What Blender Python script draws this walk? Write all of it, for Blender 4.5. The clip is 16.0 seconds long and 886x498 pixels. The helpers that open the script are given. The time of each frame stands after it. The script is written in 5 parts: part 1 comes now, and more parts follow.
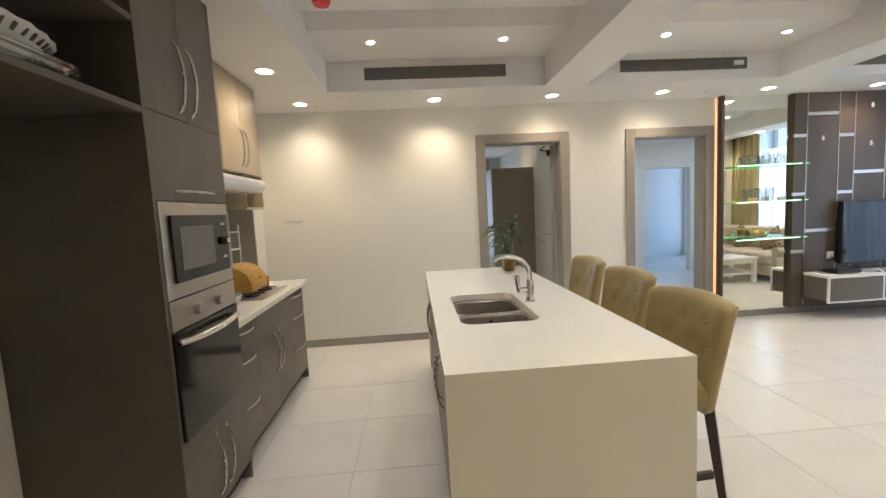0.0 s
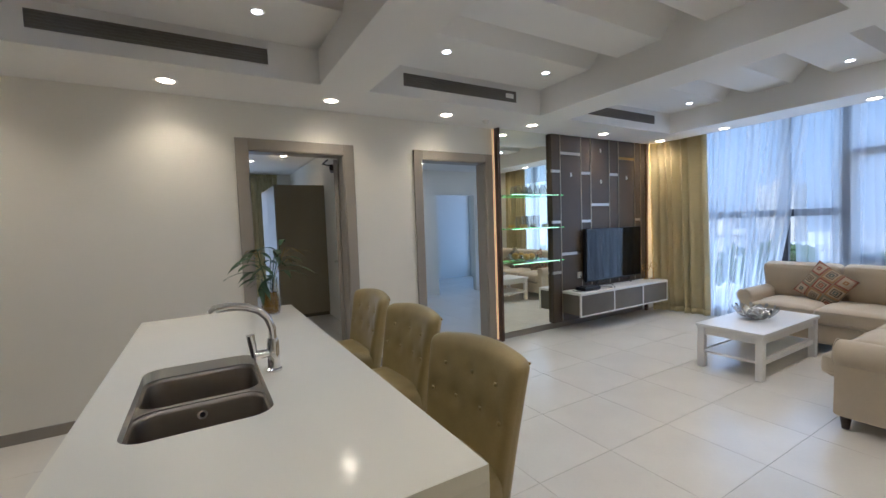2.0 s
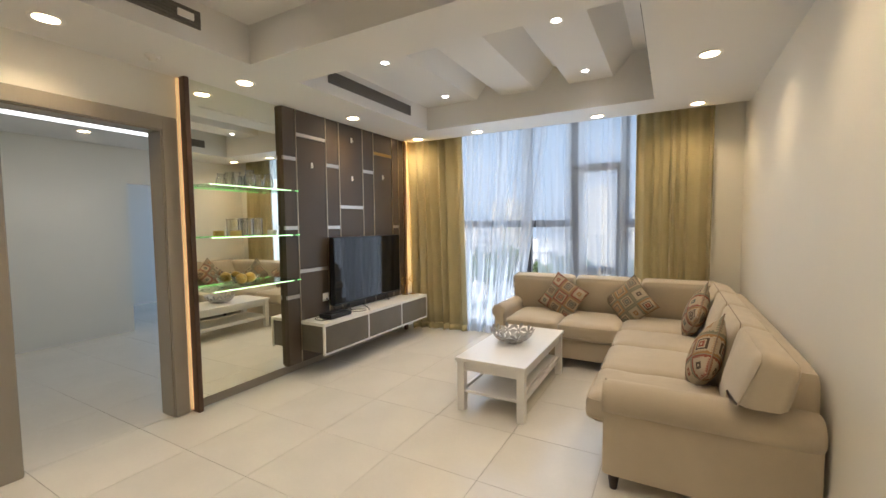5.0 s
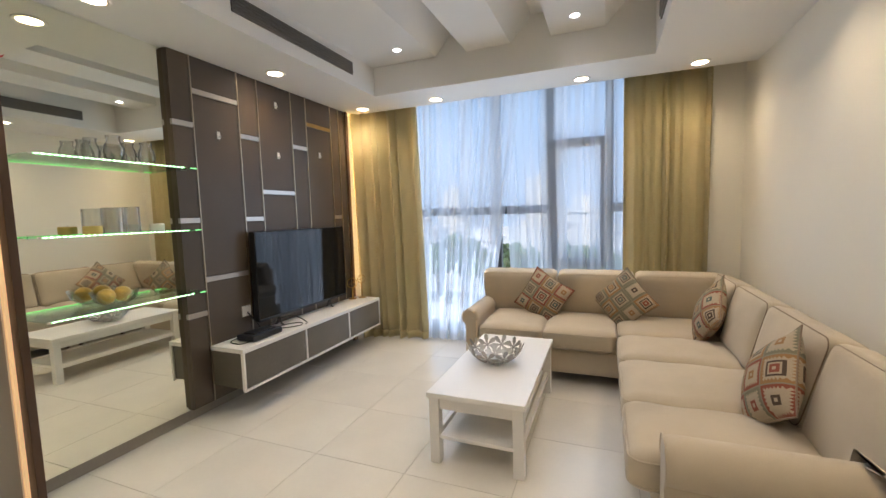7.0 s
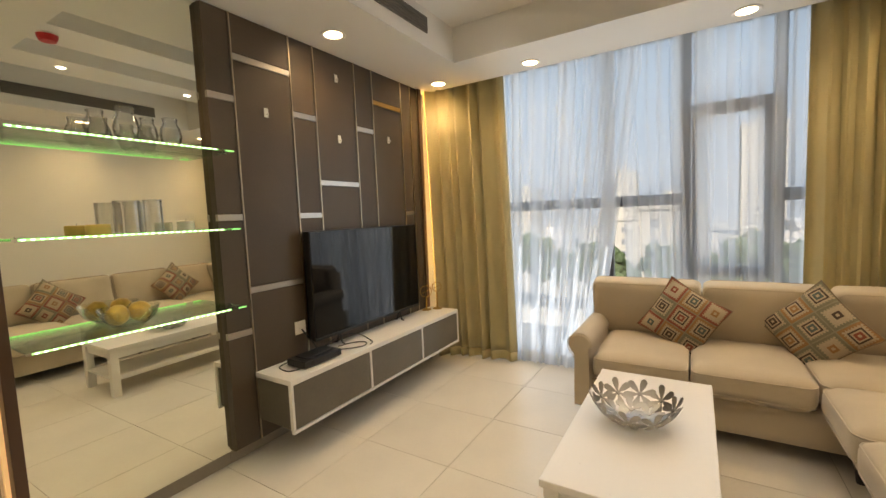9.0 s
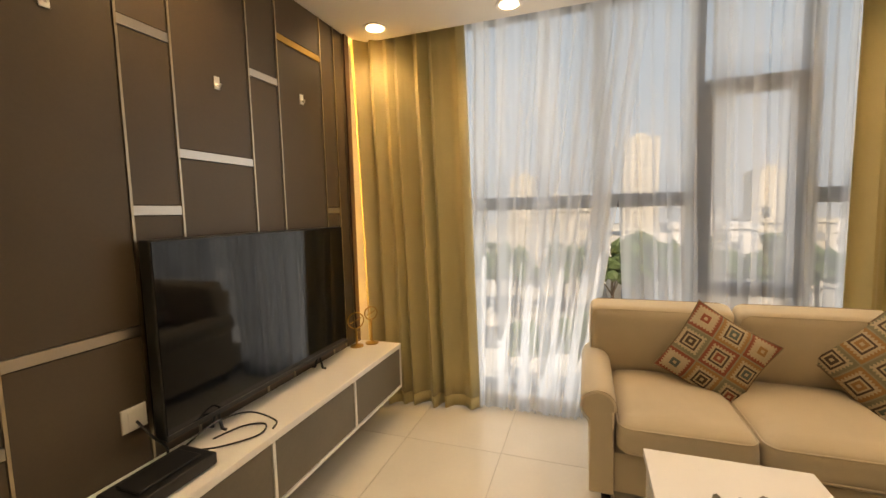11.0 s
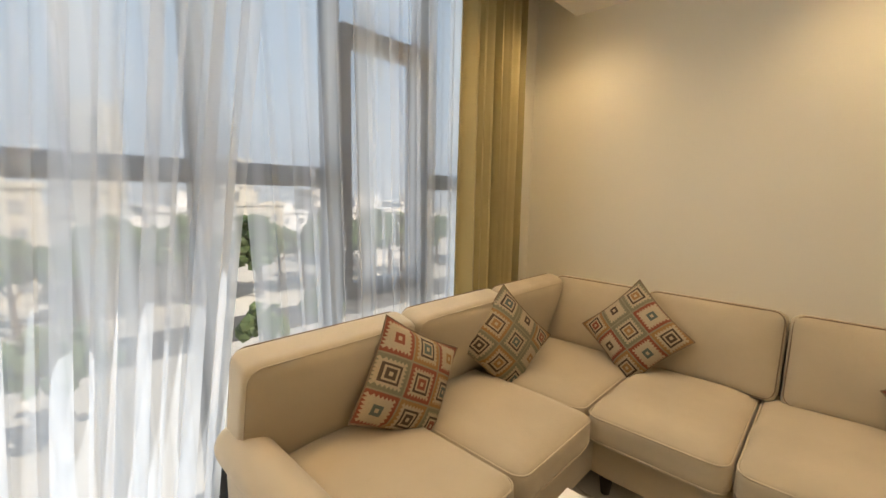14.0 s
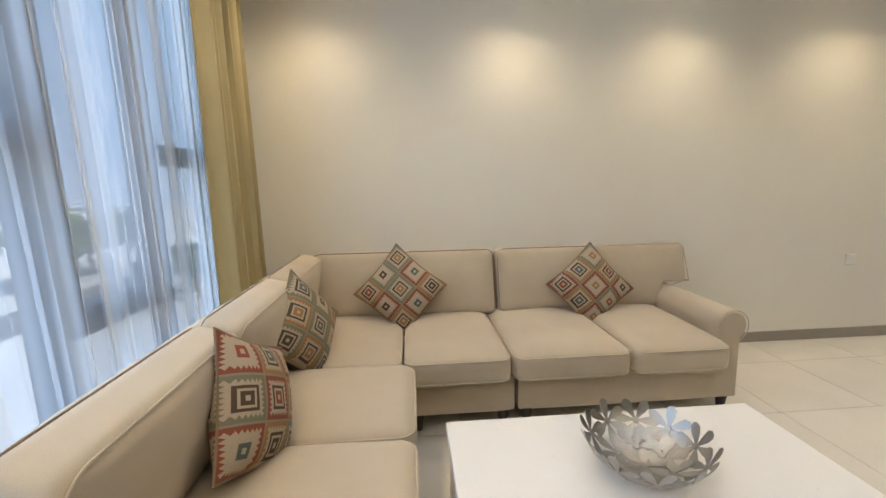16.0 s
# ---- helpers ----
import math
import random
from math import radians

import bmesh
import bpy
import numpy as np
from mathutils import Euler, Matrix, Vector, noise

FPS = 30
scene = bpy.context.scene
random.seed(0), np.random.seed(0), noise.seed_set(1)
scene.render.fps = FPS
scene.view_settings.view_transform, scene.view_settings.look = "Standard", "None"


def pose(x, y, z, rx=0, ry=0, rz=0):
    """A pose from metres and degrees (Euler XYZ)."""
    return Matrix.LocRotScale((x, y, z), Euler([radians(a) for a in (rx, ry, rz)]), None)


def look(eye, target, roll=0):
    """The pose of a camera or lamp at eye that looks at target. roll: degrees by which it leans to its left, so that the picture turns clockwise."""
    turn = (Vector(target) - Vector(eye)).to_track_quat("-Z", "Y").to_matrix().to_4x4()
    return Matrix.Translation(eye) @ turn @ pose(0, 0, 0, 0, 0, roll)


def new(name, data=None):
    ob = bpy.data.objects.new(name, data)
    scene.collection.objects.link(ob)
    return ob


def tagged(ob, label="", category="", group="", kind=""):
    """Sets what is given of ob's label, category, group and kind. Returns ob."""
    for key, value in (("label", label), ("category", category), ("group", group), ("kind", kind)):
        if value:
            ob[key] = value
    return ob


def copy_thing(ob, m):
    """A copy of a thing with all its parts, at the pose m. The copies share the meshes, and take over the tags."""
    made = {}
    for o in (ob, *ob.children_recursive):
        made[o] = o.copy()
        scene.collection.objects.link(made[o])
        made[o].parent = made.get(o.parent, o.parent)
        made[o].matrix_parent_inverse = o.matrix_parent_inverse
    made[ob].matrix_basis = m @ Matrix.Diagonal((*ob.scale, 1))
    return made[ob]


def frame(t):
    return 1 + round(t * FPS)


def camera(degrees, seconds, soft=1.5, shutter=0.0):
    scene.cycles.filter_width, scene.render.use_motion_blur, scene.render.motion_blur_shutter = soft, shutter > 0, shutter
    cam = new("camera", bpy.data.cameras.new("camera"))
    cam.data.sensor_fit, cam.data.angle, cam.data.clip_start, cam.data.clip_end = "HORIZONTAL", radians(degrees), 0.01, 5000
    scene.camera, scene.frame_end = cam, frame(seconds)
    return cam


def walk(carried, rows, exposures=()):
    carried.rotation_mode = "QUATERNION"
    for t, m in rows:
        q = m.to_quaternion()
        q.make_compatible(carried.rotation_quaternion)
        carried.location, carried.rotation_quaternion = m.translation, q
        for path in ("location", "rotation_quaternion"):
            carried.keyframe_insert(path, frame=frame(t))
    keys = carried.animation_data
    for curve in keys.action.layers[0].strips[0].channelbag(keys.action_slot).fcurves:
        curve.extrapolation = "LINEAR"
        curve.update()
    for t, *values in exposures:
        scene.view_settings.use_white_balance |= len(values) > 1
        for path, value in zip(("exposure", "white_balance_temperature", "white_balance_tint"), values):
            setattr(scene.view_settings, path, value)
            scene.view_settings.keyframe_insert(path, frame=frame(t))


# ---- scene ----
cam = camera(94.4, 16.0)
PATH = [
    (0, (0.63, 0.339, 1.485), (0.758, 2.326, 1.299), -3.0),
    (0.5, (0.661, 0.485, 1.483), (0.995, 2.449, 1.296), -2.7),
    (1, (0.748, 0.659, 1.505), (1.299, 2.574, 1.336), -2.6),
    (1.5, (0.852, 0.834, 1.471), (1.641, 2.666, 1.326), -2.3),
    (2, (1.067, 0.951, 1.481), (2.075, 2.675, 1.362), -2.0),
    (2.5, (1.263, 1.067, 1.471), (2.462, 2.663, 1.363), -1.7),
    (3, (1.488, 1.243, 1.494), (2.871, 2.684, 1.402), -1.2),
    (3.5, (1.727, 1.339, 1.481), (3.228, 2.658, 1.391), -0.8),
    (4, (1.975, 1.401, 1.481), (3.576, 2.596, 1.386), -0.4),
    (4.5, (2.156, 1.528, 1.456), (3.848, 2.59, 1.353), -0.2),
    (5, (2.377, 1.673, 1.48), (4.121, 2.646, 1.36), -0.6),
    (7.3, (3.224, 2.226, 1.443), (5.077, 2.959, 1.271), -1.7),
    (7.5, (3.292, 2.25, 1.429), (5.12, 3.042, 1.257), -2.1),
    (8, (3.451, 2.388, 1.396), (5.232, 3.284, 1.24), -2.2),
    (8.5, (3.659, 2.505, 1.414), (5.369, 3.53, 1.254), -2.3),
    (8.7, (3.721, 2.562, 1.421), (5.409, 3.621, 1.258), -2.2),
    (10.8, (4.51, 3.32, 1.409), (6.367, 4.041, 1.235), -2.4),
    (11, (4.624, 3.385, 1.428), (6.504, 4.043, 1.248), -1.4),
    (11.5, (4.83, 3.595, 1.468), (6.782, 3.961, 1.238), -1.2),
    (12, (5.146, 3.752, 1.509), (7.125, 3.721, 1.217), -0.4),
    (12.5, (5.317, 3.714, 1.464), (7.274, 3.391, 1.21), -0.5),
    (13, (5.514, 3.77, 1.451), (7.367, 3.06, 1.201), -0.1),
    (13.5, (5.677, 3.803, 1.411), (7.33, 2.706, 1.159), 1.0),
    (14, (5.863, 3.809, 1.411), (7.234, 2.378, 1.143), 1.2),
    (14.5, (6.005, 3.919, 1.453), (7.084, 2.265, 1.133), 1.4),
    (15, (6.288, 3.978, 1.382), (6.977, 2.128, 1.064), 1.1),
    (15.5, (6.428, 4.021, 1.325), (6.68, 2.061, 1.013), -0.7),
    (16, (6.541, 4.022, 1.335), (6.386, 2.054, 1.014), -1.1),
]
EXPOSURES = [(0.0, 1.12, 5450, 14), (1.0, 0.76, 5200, 14), (1.5, 0.59, 5100, 14), (2.5, 0.27, 5000, 14), (3.0, 0.28, 5100, 14), (3.5, 0.24, 5500, 14), (4.0, 0.51, 6500, 15), (5.0, 0.59, 6350, 14), (8.0, 0.62, 5900, 15), (8.7, 0.50, 7100, 14),
             (10.8, 0.40, 9500, 18), (12.5, 0.18, 11000, 22), (13.5, 0.28, 8300, 18), (14.0, 0.42, 7900, 14), (14.5, 0.46, 7000, 12), (16.0, 0.64, 5850, 12)]
walk(cam, [(t, look(eye, target, roll)) for t, eye, target, roll in PATH], EXPOSURES)

# ---- light ----
world = bpy.data.worlds.new("sky")
scene.world = world
world.use_nodes = True
wn = world.node_tree.nodes
sky = wn.new("ShaderNodeTexSky")
sky.sky_type, sky.sun_disc = "NISHITA", False
SUN_EL, SUN_AZ = 48.0, 250.0
sky.dust_density, sky.air_density = 4.0, 1.0
sky.sun_elevation, sky.sun_rotation = radians(SUN_EL), radians(SUN_AZ)
world.node_tree.links.new(sky.outputs[0], wn["Background"].inputs[0])
wn["Background"].inputs[1].default_value = 0.15
sun = new("sun", bpy.data.lights.new("sun", "SUN"))
sun.data.energy, sun.data.angle, sun.data.color = 4.0, radians(0.5), (1.0, 0.97, 0.93)
az, el = radians(SUN_AZ), radians(SUN_EL)
sun.matrix_world = look((0, 0, 60), (-math.sin(az) * math.cos(el), -math.cos(az) * math.cos(el), 60 - math.sin(el)))
WARM, COOL = (1.0, 0.77, 0.47), (1.0, 0.95, 0.89)
DOWN_W, SPOT_W = 15.0, 11.0
# added area lamps standing in for daylight at the big window, one before the voile
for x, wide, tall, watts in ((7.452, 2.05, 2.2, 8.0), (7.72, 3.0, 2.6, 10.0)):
    day = new("daylight_fill", bpy.data.lights.new("daylight_fill", "AREA"))
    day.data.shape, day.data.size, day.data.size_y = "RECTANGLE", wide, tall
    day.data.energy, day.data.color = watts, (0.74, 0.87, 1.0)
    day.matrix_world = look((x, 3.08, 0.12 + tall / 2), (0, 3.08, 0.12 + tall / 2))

# added fill lamps: bedroom window, then two at unseen openings of the back rooms
for eye, target, wide, tall, watts, tint in (((1.45, 10.80, 1.25), (1.45, 0, 1.25), 1.3, 2.1, 8.0, (0.74, 0.87, 1.0)), ((7.58, 9.55, 1.4), (0, 9.55, 1.4), 1.8, 2.3, 4.2, (0.22, 0.50, 1.0)), ((7.58, 6.9, 1.35), (0, 6.9, 1.35), 2.3, 2.0, 0.9, (0.76, 0.92, 0.93))):
    day = new("daylight_fill", bpy.data.lights.new("daylight_fill", "AREA"))
    day.data.shape, day.data.size, day.data.size_y = "RECTANGLE", wide, tall
    day.data.energy, day.data.color = watts, tint
    day.matrix_world = look(eye, target)


# ---- materials ----
def nodes_of(name):
    m = bpy.data.materials.new(name)
    m.use_nodes = True
    nt = m.node_tree
    return m, nt, nt.nodes["Principled BSDF"]


def coord(nt, scale=1.0, stretch=(1, 1, 1)):
    """World-sized coordinates of an object."""
    tc = nt.nodes.new("ShaderNodeTexCoord")
    mp = nt.nodes.new("ShaderNodeMapping")
    mp.inputs["Scale"].default_value = [scale * s for s in stretch]
    nt.links.new(tc.outputs["Object"], mp.inputs["Vector"])
    return mp.outputs["Vector"]


def noise_tex(nt, vec, scale, detail=4.0, rough=0.55):
    n = nt.nodes.new("ShaderNodeTexNoise")
    n.inputs["Scale"].default_value, n.inputs["Detail"].default_value = scale, detail
    n.inputs["Roughness"].default_value = rough
    nt.links.new(vec, n.inputs["Vector"])
    return n.outputs["Fac"]


def ramp(nt, fac, stops):
    r = nt.nodes.new("ShaderNodeValToRGB")
    els = r.color_ramp.elements
    els[0].position, els[0].color = stops[0][0], (*stops[0][1], 1)
    els[1].position, els[1].color = stops[-1][0], (*stops[-1][1], 1)
    for p, c in stops[1:-1]:
        e = els.new(p)
        e.color = (*c, 1)
    nt.links.new(fac, r.inputs["Fac"])
    return r.outputs["Color"]


def mixed(nt, fac, a, b, blend="MIX"):
    m = nt.nodes.new("ShaderNodeMix")
    m.data_type, m.blend_type = "RGBA", blend
    for key, v in ((0, fac), (6, a), (7, b)):
        if isinstance(v, (int, float)):
            m.inputs[key].default_value = v
        elif isinstance(v, tuple):
            m.inputs[key].default_value = (*v, 1)
        else:
            nt.links.new(v, m.inputs[key])
    return m.outputs[2]


def arith(nt, op, a, b=0.0):
    m = nt.nodes.new("ShaderNodeMath")
    m.operation = op
    for i, v in enumerate((a, b)):
        if isinstance(v, (int, float)):
            m.inputs[i].default_value = v
        else:
            nt.links.new(v, m.inputs[i])
    return m.outputs[0]


def bumped(nt, bsdf, height, strength=0.2, dist=0.01):
    b = nt.nodes.new("ShaderNodeBump")
    b.inputs["Strength"].default_value, b.inputs["Distance"].default_value = strength, dist
    nt.links.new(height, b.inputs["Height"])
    nt.links.new(b.outputs[0], bsdf.inputs["Normal"])


def surface(name, col, rough=0.5, metal=0.0, vary=0.08, fine=60.0, broad=1.5, bump=0.1, stretch=(1, 1, 1), per_object=0.0, coat=0.0):
    """Paint, laminate, stone or metal: broad tone changes, fine grain, light relief."""
    m, nt, b = nodes_of(name)
    v = coord(nt, 1.0, stretch)
    big, small = noise_tex(nt, v, broad, 3), noise_tex(nt, v, fine, 5)
    dark = tuple(c * (1 - vary) for c in col)
    lite = tuple(min(1, c * (1 + vary)) for c in col)
    c1 = ramp(nt, big, [(0.3, dark), (0.7, lite)])
    c2 = ramp(nt, small, [(0.3, tuple(c * (1 - vary * 0.6) for c in (1, 1, 1))), (0.7, (1, 1, 1))])
    out = mixed(nt, 1.0, c1, c2, "MULTIPLY")
    if per_object:
        oi = nt.nodes.new("ShaderNodeObjectInfo")
        c3 = ramp(nt, oi.outputs["Random"], [(0.0, (1 - per_object,) * 3), (1.0, (1, 1, 1))])
        out = mixed(nt, 1.0, out, c3, "MULTIPLY")
    nt.links.new(out, b.inputs["Base Color"])
    b.inputs["Metallic"].default_value = metal
    rr = nt.nodes.new("ShaderNodeMapRange")
    rr.inputs["To Min"].default_value, rr.inputs["To Max"].default_value = max(0.02, rough - 0.06), min(1, rough + 0.06)
    nt.links.new(small, rr.inputs["Value"])
    nt.links.new(rr.outputs[0], b.inputs["Roughness"])
    b.inputs["Coat Weight"].default_value = coat
    if bump:
        bumped(nt, b, small, bump, 0.002)
    return m


def cloth(name, col, vary=0.1, weave=900.0, rough=0.9, through_light=0.0, broad=3.0):
    m, nt, b = nodes_of(name)
    v = coord(nt)
    big, small = noise_tex(nt, v, broad, 4), noise_tex(nt, v, weave, 2)
    c1 = ramp(nt, big, [(0.3, tuple(c * (1 - vary) for c in col)), (0.7, tuple(min(1, c * (1 + vary)) for c in col))])
    c2 = ramp(nt, small, [(0.25, (0.78, 0.78, 0.78)), (0.75, (1, 1, 1))])
    out = mixed(nt, 1.0, c1, c2, "MULTIPLY")
    nt.links.new(out, b.inputs["Base Color"])
    b.inputs["Roughness"].default_value = rough
    b.inputs["Sheen Weight"].default_value = 0.25
    fold = noise_tex(nt, v, 14.0, 3)
    bumped(nt, b, arith(nt, "ADD", arith(nt, "MULTIPLY", fold, 1.0), arith(nt, "MULTIPLY", small, 0.25)), 0.25, 0.006)
    if through_light:
        t = nt.nodes.new("ShaderNodeBsdfTranslucent")
        nt.links.new(out, t.inputs[0])
        mx = nt.nodes.new("ShaderNodeMixShader")
        mx.inputs[0].default_value = through_light
        nt.links.new(b.outputs[0], mx.inputs[1])
        nt.links.new(t.outputs[0], mx.inputs[2])
        nt.links.new(mx.outputs[0], nt.nodes["Material Output"].inputs[0])
    return m


def glow(name, col, strength):
    m, nt, b = nodes_of(name)
    b.inputs["Base Color"].default_value = (*col, 1)
    b.inputs["Emission Color"].default_value = (*col, 1)
    b.inputs["Emission Strength"].default_value = strength
    return m


def clear(name, tint=(1, 1, 1), gloss=0.08, rough=0.0):
    """Thin clear glass: see-through with a little gloss."""
    m, nt, b = nodes_of(name)
    tr, gl = nt.nodes.new("ShaderNodeBsdfTransparent"), nt.nodes.new("ShaderNodeBsdfGlossy")
    tr.inputs[0].default_value = (*tint, 1)
    gl.inputs["Roughness"].default_value = rough
    lw = nt.nodes.new("ShaderNodeLayerWeight")
    lw.inputs[0].default_value = 0.2
    mx = nt.nodes.new("ShaderNodeMixShader")
    nt.links.new(arith(nt, "ADD", arith(nt, "MULTIPLY", lw.outputs["Fresnel"], 0.5), gloss * 0.5), mx.inputs[0])
    nt.links.new(tr.outputs[0], mx.inputs[1])
    nt.links.new(gl.outputs[0], mx.inputs[2])
    nt.links.new(mx.outputs[0], nt.nodes["Material Output"].inputs[0])
    return m


def sheer_cloth(name):
    """White voile: half see-through, half diffusing, threads and pleats in the weave."""
    m, nt, b = nodes_of(name)
    v = coord(nt, 1.0, (0.2, 1, 0.006))
    streak = noise_tex(nt, v, 11.0, 0.3)
    tl, df = nt.nodes.new("ShaderNodeBsdfTranslucent"), nt.nodes.new("ShaderNodeBsdfDiffuse")
    tl.inputs[0].default_value = (0.93, 0.94, 0.96, 1)
    df.inputs[0].default_value = (0.93, 0.94, 0.96, 1)
    tr = nt.nodes.new("ShaderNodeBsdfTransparent")
    a, c = nt.nodes.new("ShaderNodeMixShader"), nt.nodes.new("ShaderNodeMixShader")
    a.inputs[0].default_value = 0.10
    nt.links.new(tl.outputs[0], a.inputs[1])
    nt.links.new(df.outputs[0], a.inputs[2])
    mr = nt.nodes.new("ShaderNodeMapRange")
    mr.inputs["From Min"].default_value, mr.inputs["From Max"].default_value = 0.43, 0.58
    mr.inputs["To Min"].default_value, mr.inputs["To Max"].default_value = 0.42, 0.84
    nt.links.new(streak, mr.inputs["Value"])
    nt.links.new(mr.outputs[0], c.inputs[0])
    nt.links.new(tr.outputs[0], c.inputs[1])
    nt.links.new(a.outputs[0], c.inputs[2])
    nt.links.new(c.outputs[0], nt.nodes["Material Output"].inputs[0])
    return m


def kilim(name):
    """Woven pillow cover: nine squares of nested stepped diamonds in rust, sage, ochre and cream."""
    m, nt, b = nodes_of(name)
    tc = nt.nodes.new("ShaderNodeTexCoord")
    sep = nt.nodes.new("ShaderNodeSeparateXYZ")
    nt.links.new(tc.outputs["Object"], sep.inputs[0])
    CELL = 0.14
    u = arith(nt, "DIVIDE", arith(nt, "ADD", sep.outputs[0], CELL * 1.5), CELL)
    w = arith(nt, "DIVIDE", arith(nt, "ADD", sep.outputs[1], CELL * 1.5), CELL)
    fu, fw = arith(nt, "SUBTRACT", arith(nt, "FRACT", u), 0.5), arith(nt, "SUBTRACT", arith(nt, "FRACT", w), 0.5)
    au, aw = arith(nt, "ABSOLUTE", fu), arith(nt, "ABSOLUTE", fw)
    big, small = arith(nt, "MAXIMUM", au, aw), arith(nt, "MINIMUM", au, aw)
    teeth = arith(nt, "PINGPONG", small, 0.055)
    iu, iw = arith(nt, "FLOOR", u), arith(nt, "FLOOR", w)
    oi = nt.nodes.new("ShaderNodeObjectInfo")
    k = arith(nt, "FRACT", arith(nt, "ADD", arith(nt, "ADD", arith(nt, "MULTIPLY", iu, 0.37), arith(nt, "MULTIPLY", iw, 0.61)), oi.outputs["Random"]))
    k2 = arith(nt, "FRACT", arith(nt, "ADD", arith(nt, "MULTIPLY", k, 3.7), 0.31))

    def palette(fac, cols):
        r = nt.nodes.new("ShaderNodeValToRGB")
        r.color_ramp.interpolation = "CONSTANT"
        els = r.color_ramp.elements
        els[0].position, els[0].color = 0.0, (*cols[0], 1)
        els[1].position, els[1].color = 1 / len(cols), (*cols[1], 1)
        for n, c in enumerate(cols[2:], 2):
            els.new(n / len(cols)).color = (*c, 1)
        nt.links.new(fac, r.inputs[0])
        return r.outputs[0]

    def between(val, lo, hi):
        return arith(nt, "MULTIPLY", arith(nt, "GREATER_THAN", val, lo), arith(nt, "LESS_THAN", val, hi))

    RUST, SAGE, TEAL, UMBER, OCHRE = (0.29, 0.085, 0.05), (0.22, 0.21, 0.14), (0.11, 0.14, 0.125), (0.09, 0.06, 0.04), (0.36, 0.20, 0.08)
    heart, border = palette(k, [RUST, TEAL, UMBER, OCHRE]), palette(k2, [SAGE, RUST, SAGE, OCHRE])
    out = mixed(nt, between(big, 0.055, 0.145), (0.50, 0.41, 0.29), heart)
    plain = arith(nt, "MULTIPLY", between(big, 0.20, 0.265), arith(nt, "GREATER_THAN", k2, 0.45))
    out = mixed(nt, plain, out, UMBER)
    out = mixed(nt, arith(nt, "GREATER_THAN", arith(nt, "ADD", big, arith(nt, "MULTIPLY", teeth, 1.5)), 0.40), out, border)
    out = mixed(nt, arith(nt, "GREATER_THAN", big, 0.475), out, (0.30, 0.27, 0.19))
    yarn = noise_tex(nt, coord(nt), 500.0, 2)
    out = mixed(nt, 1.0, out, ramp(nt, yarn, [(0.25, (0.7, 0.7, 0.7)), (0.75, (1, 1, 1))]), "MULTIPLY")
    nt.links.new(out, b.inputs["Base Color"])
    b.inputs["Roughness"].default_value = 0.95
    bumped(nt, b, yarn, 0.5, 0.003)
    return m


PAINT = surface("wall_paint", (0.84, 0.812, 0.725), 0.6, vary=0.025, fine=220, broad=0.8, bump=0.06)
CEIL = surface("ceiling_paint", (0.80, 0.785, 0.75), 0.7, vary=0.02, fine=180, broad=0.7, bump=0.04)
TILE = surface("porcelain_tile", (0.75, 0.71, 0.625), 0.2, vary=0.04, fine=25, broad=1.2, bump=0.01, per_object=0.035)
GROUT = surface("grout", (0.48, 0.435, 0.365), 0.8, vary=0.1)
TAUPE = surface("taupe_laminate", (0.335, 0.302, 0.25), 0.42, vary=0.05, fine=70, broad=2, bump=0.05, stretch=(1, 1, 0.1))
ROBE = surface("wardrobe_laminate", (0.33, 0.29, 0.20), 0.4, vary=0.07, fine=60, broad=2, stretch=(1, 1, 0.1))
DOORLEAF = surface("door_laminate", (0.36, 0.34, 0.29), 0.35, vary=0.05, fine=60, broad=2, stretch=(1, 1, 0.1))
DARKLAM = surface("dark_laminate", (0.146, 0.127, 0.097), 0.40, vary=0.18, fine=55, broad=1.4, bump=0.06)
UPPERLAM = surface("satin_laminate", (0.44, 0.36, 0.24), 0.30, vary=0.08, fine=55, broad=1.4, bump=0.04)
QUARTZ = surface("white_quartz", (0.86, 0.825, 0.69), 0.12, vary=0.015, fine=300, broad=2, bump=0.0)
STEEL = surface("brushed_steel", (0.55, 0.51, 0.46), 0.33, 1.0, vary=0.06, fine=120, bump=0.05, stretch=(1, 8, 8))
SINKSTEEL = surface("sink_steel", (0.33, 0.295, 0.25), 0.36, 1.0, vary=0.06, fine=120, bump=0.05, stretch=(1, 8, 8))
SATIN = surface("satin_steel", (0.66, 0.63, 0.58), 0.26, 1.0, vary=0.03, bump=0.0)
CHROME = surface("chrome", (0.78, 0.77, 0.75), 0.08, 1.0, vary=0.02, bump=0.0)
PANEL = surface("espresso_panel", (0.084, 0.060, 0.038), 0.44, vary=0.15, fine=90, broad=1.5, bump=0.05)
BROWN = surface("brown_edge", (0.09, 0.045, 0.025), 0.4, vary=0.15, fine=40, stretch=(1, 1, 0.1))
TRIM = surface("champagne_trim", (0.50, 0.42, 0.31), 0.35, 1.0, vary=0.05, bump=0.0)
WHITE = surface("white_lacquer", (0.82, 0.80, 0.76), 0.3, vary=0.02, fine=60, bump=0.02)
PLASTIC = surface("white_plastic", (0.86, 0.84, 0.79), 0.4, vary=0.02, bump=0.0)
BLACK = surface("black_plastic", (0.012, 0.012, 0.013), 0.35, vary=0.2, bump=0.02)
SCREEN = surface("tv_screen", (0.004, 0.005, 0.007), 0.03, vary=0.1, bump=0.0)
SCREEN.node_tree.nodes["Principled BSDF"].inputs["Specular IOR Level"].default_value = 0.42
OVENGLASS = surface("oven_glass", (0.010, 0.009, 0.009), 0.08, vary=0.1, bump=0.0)
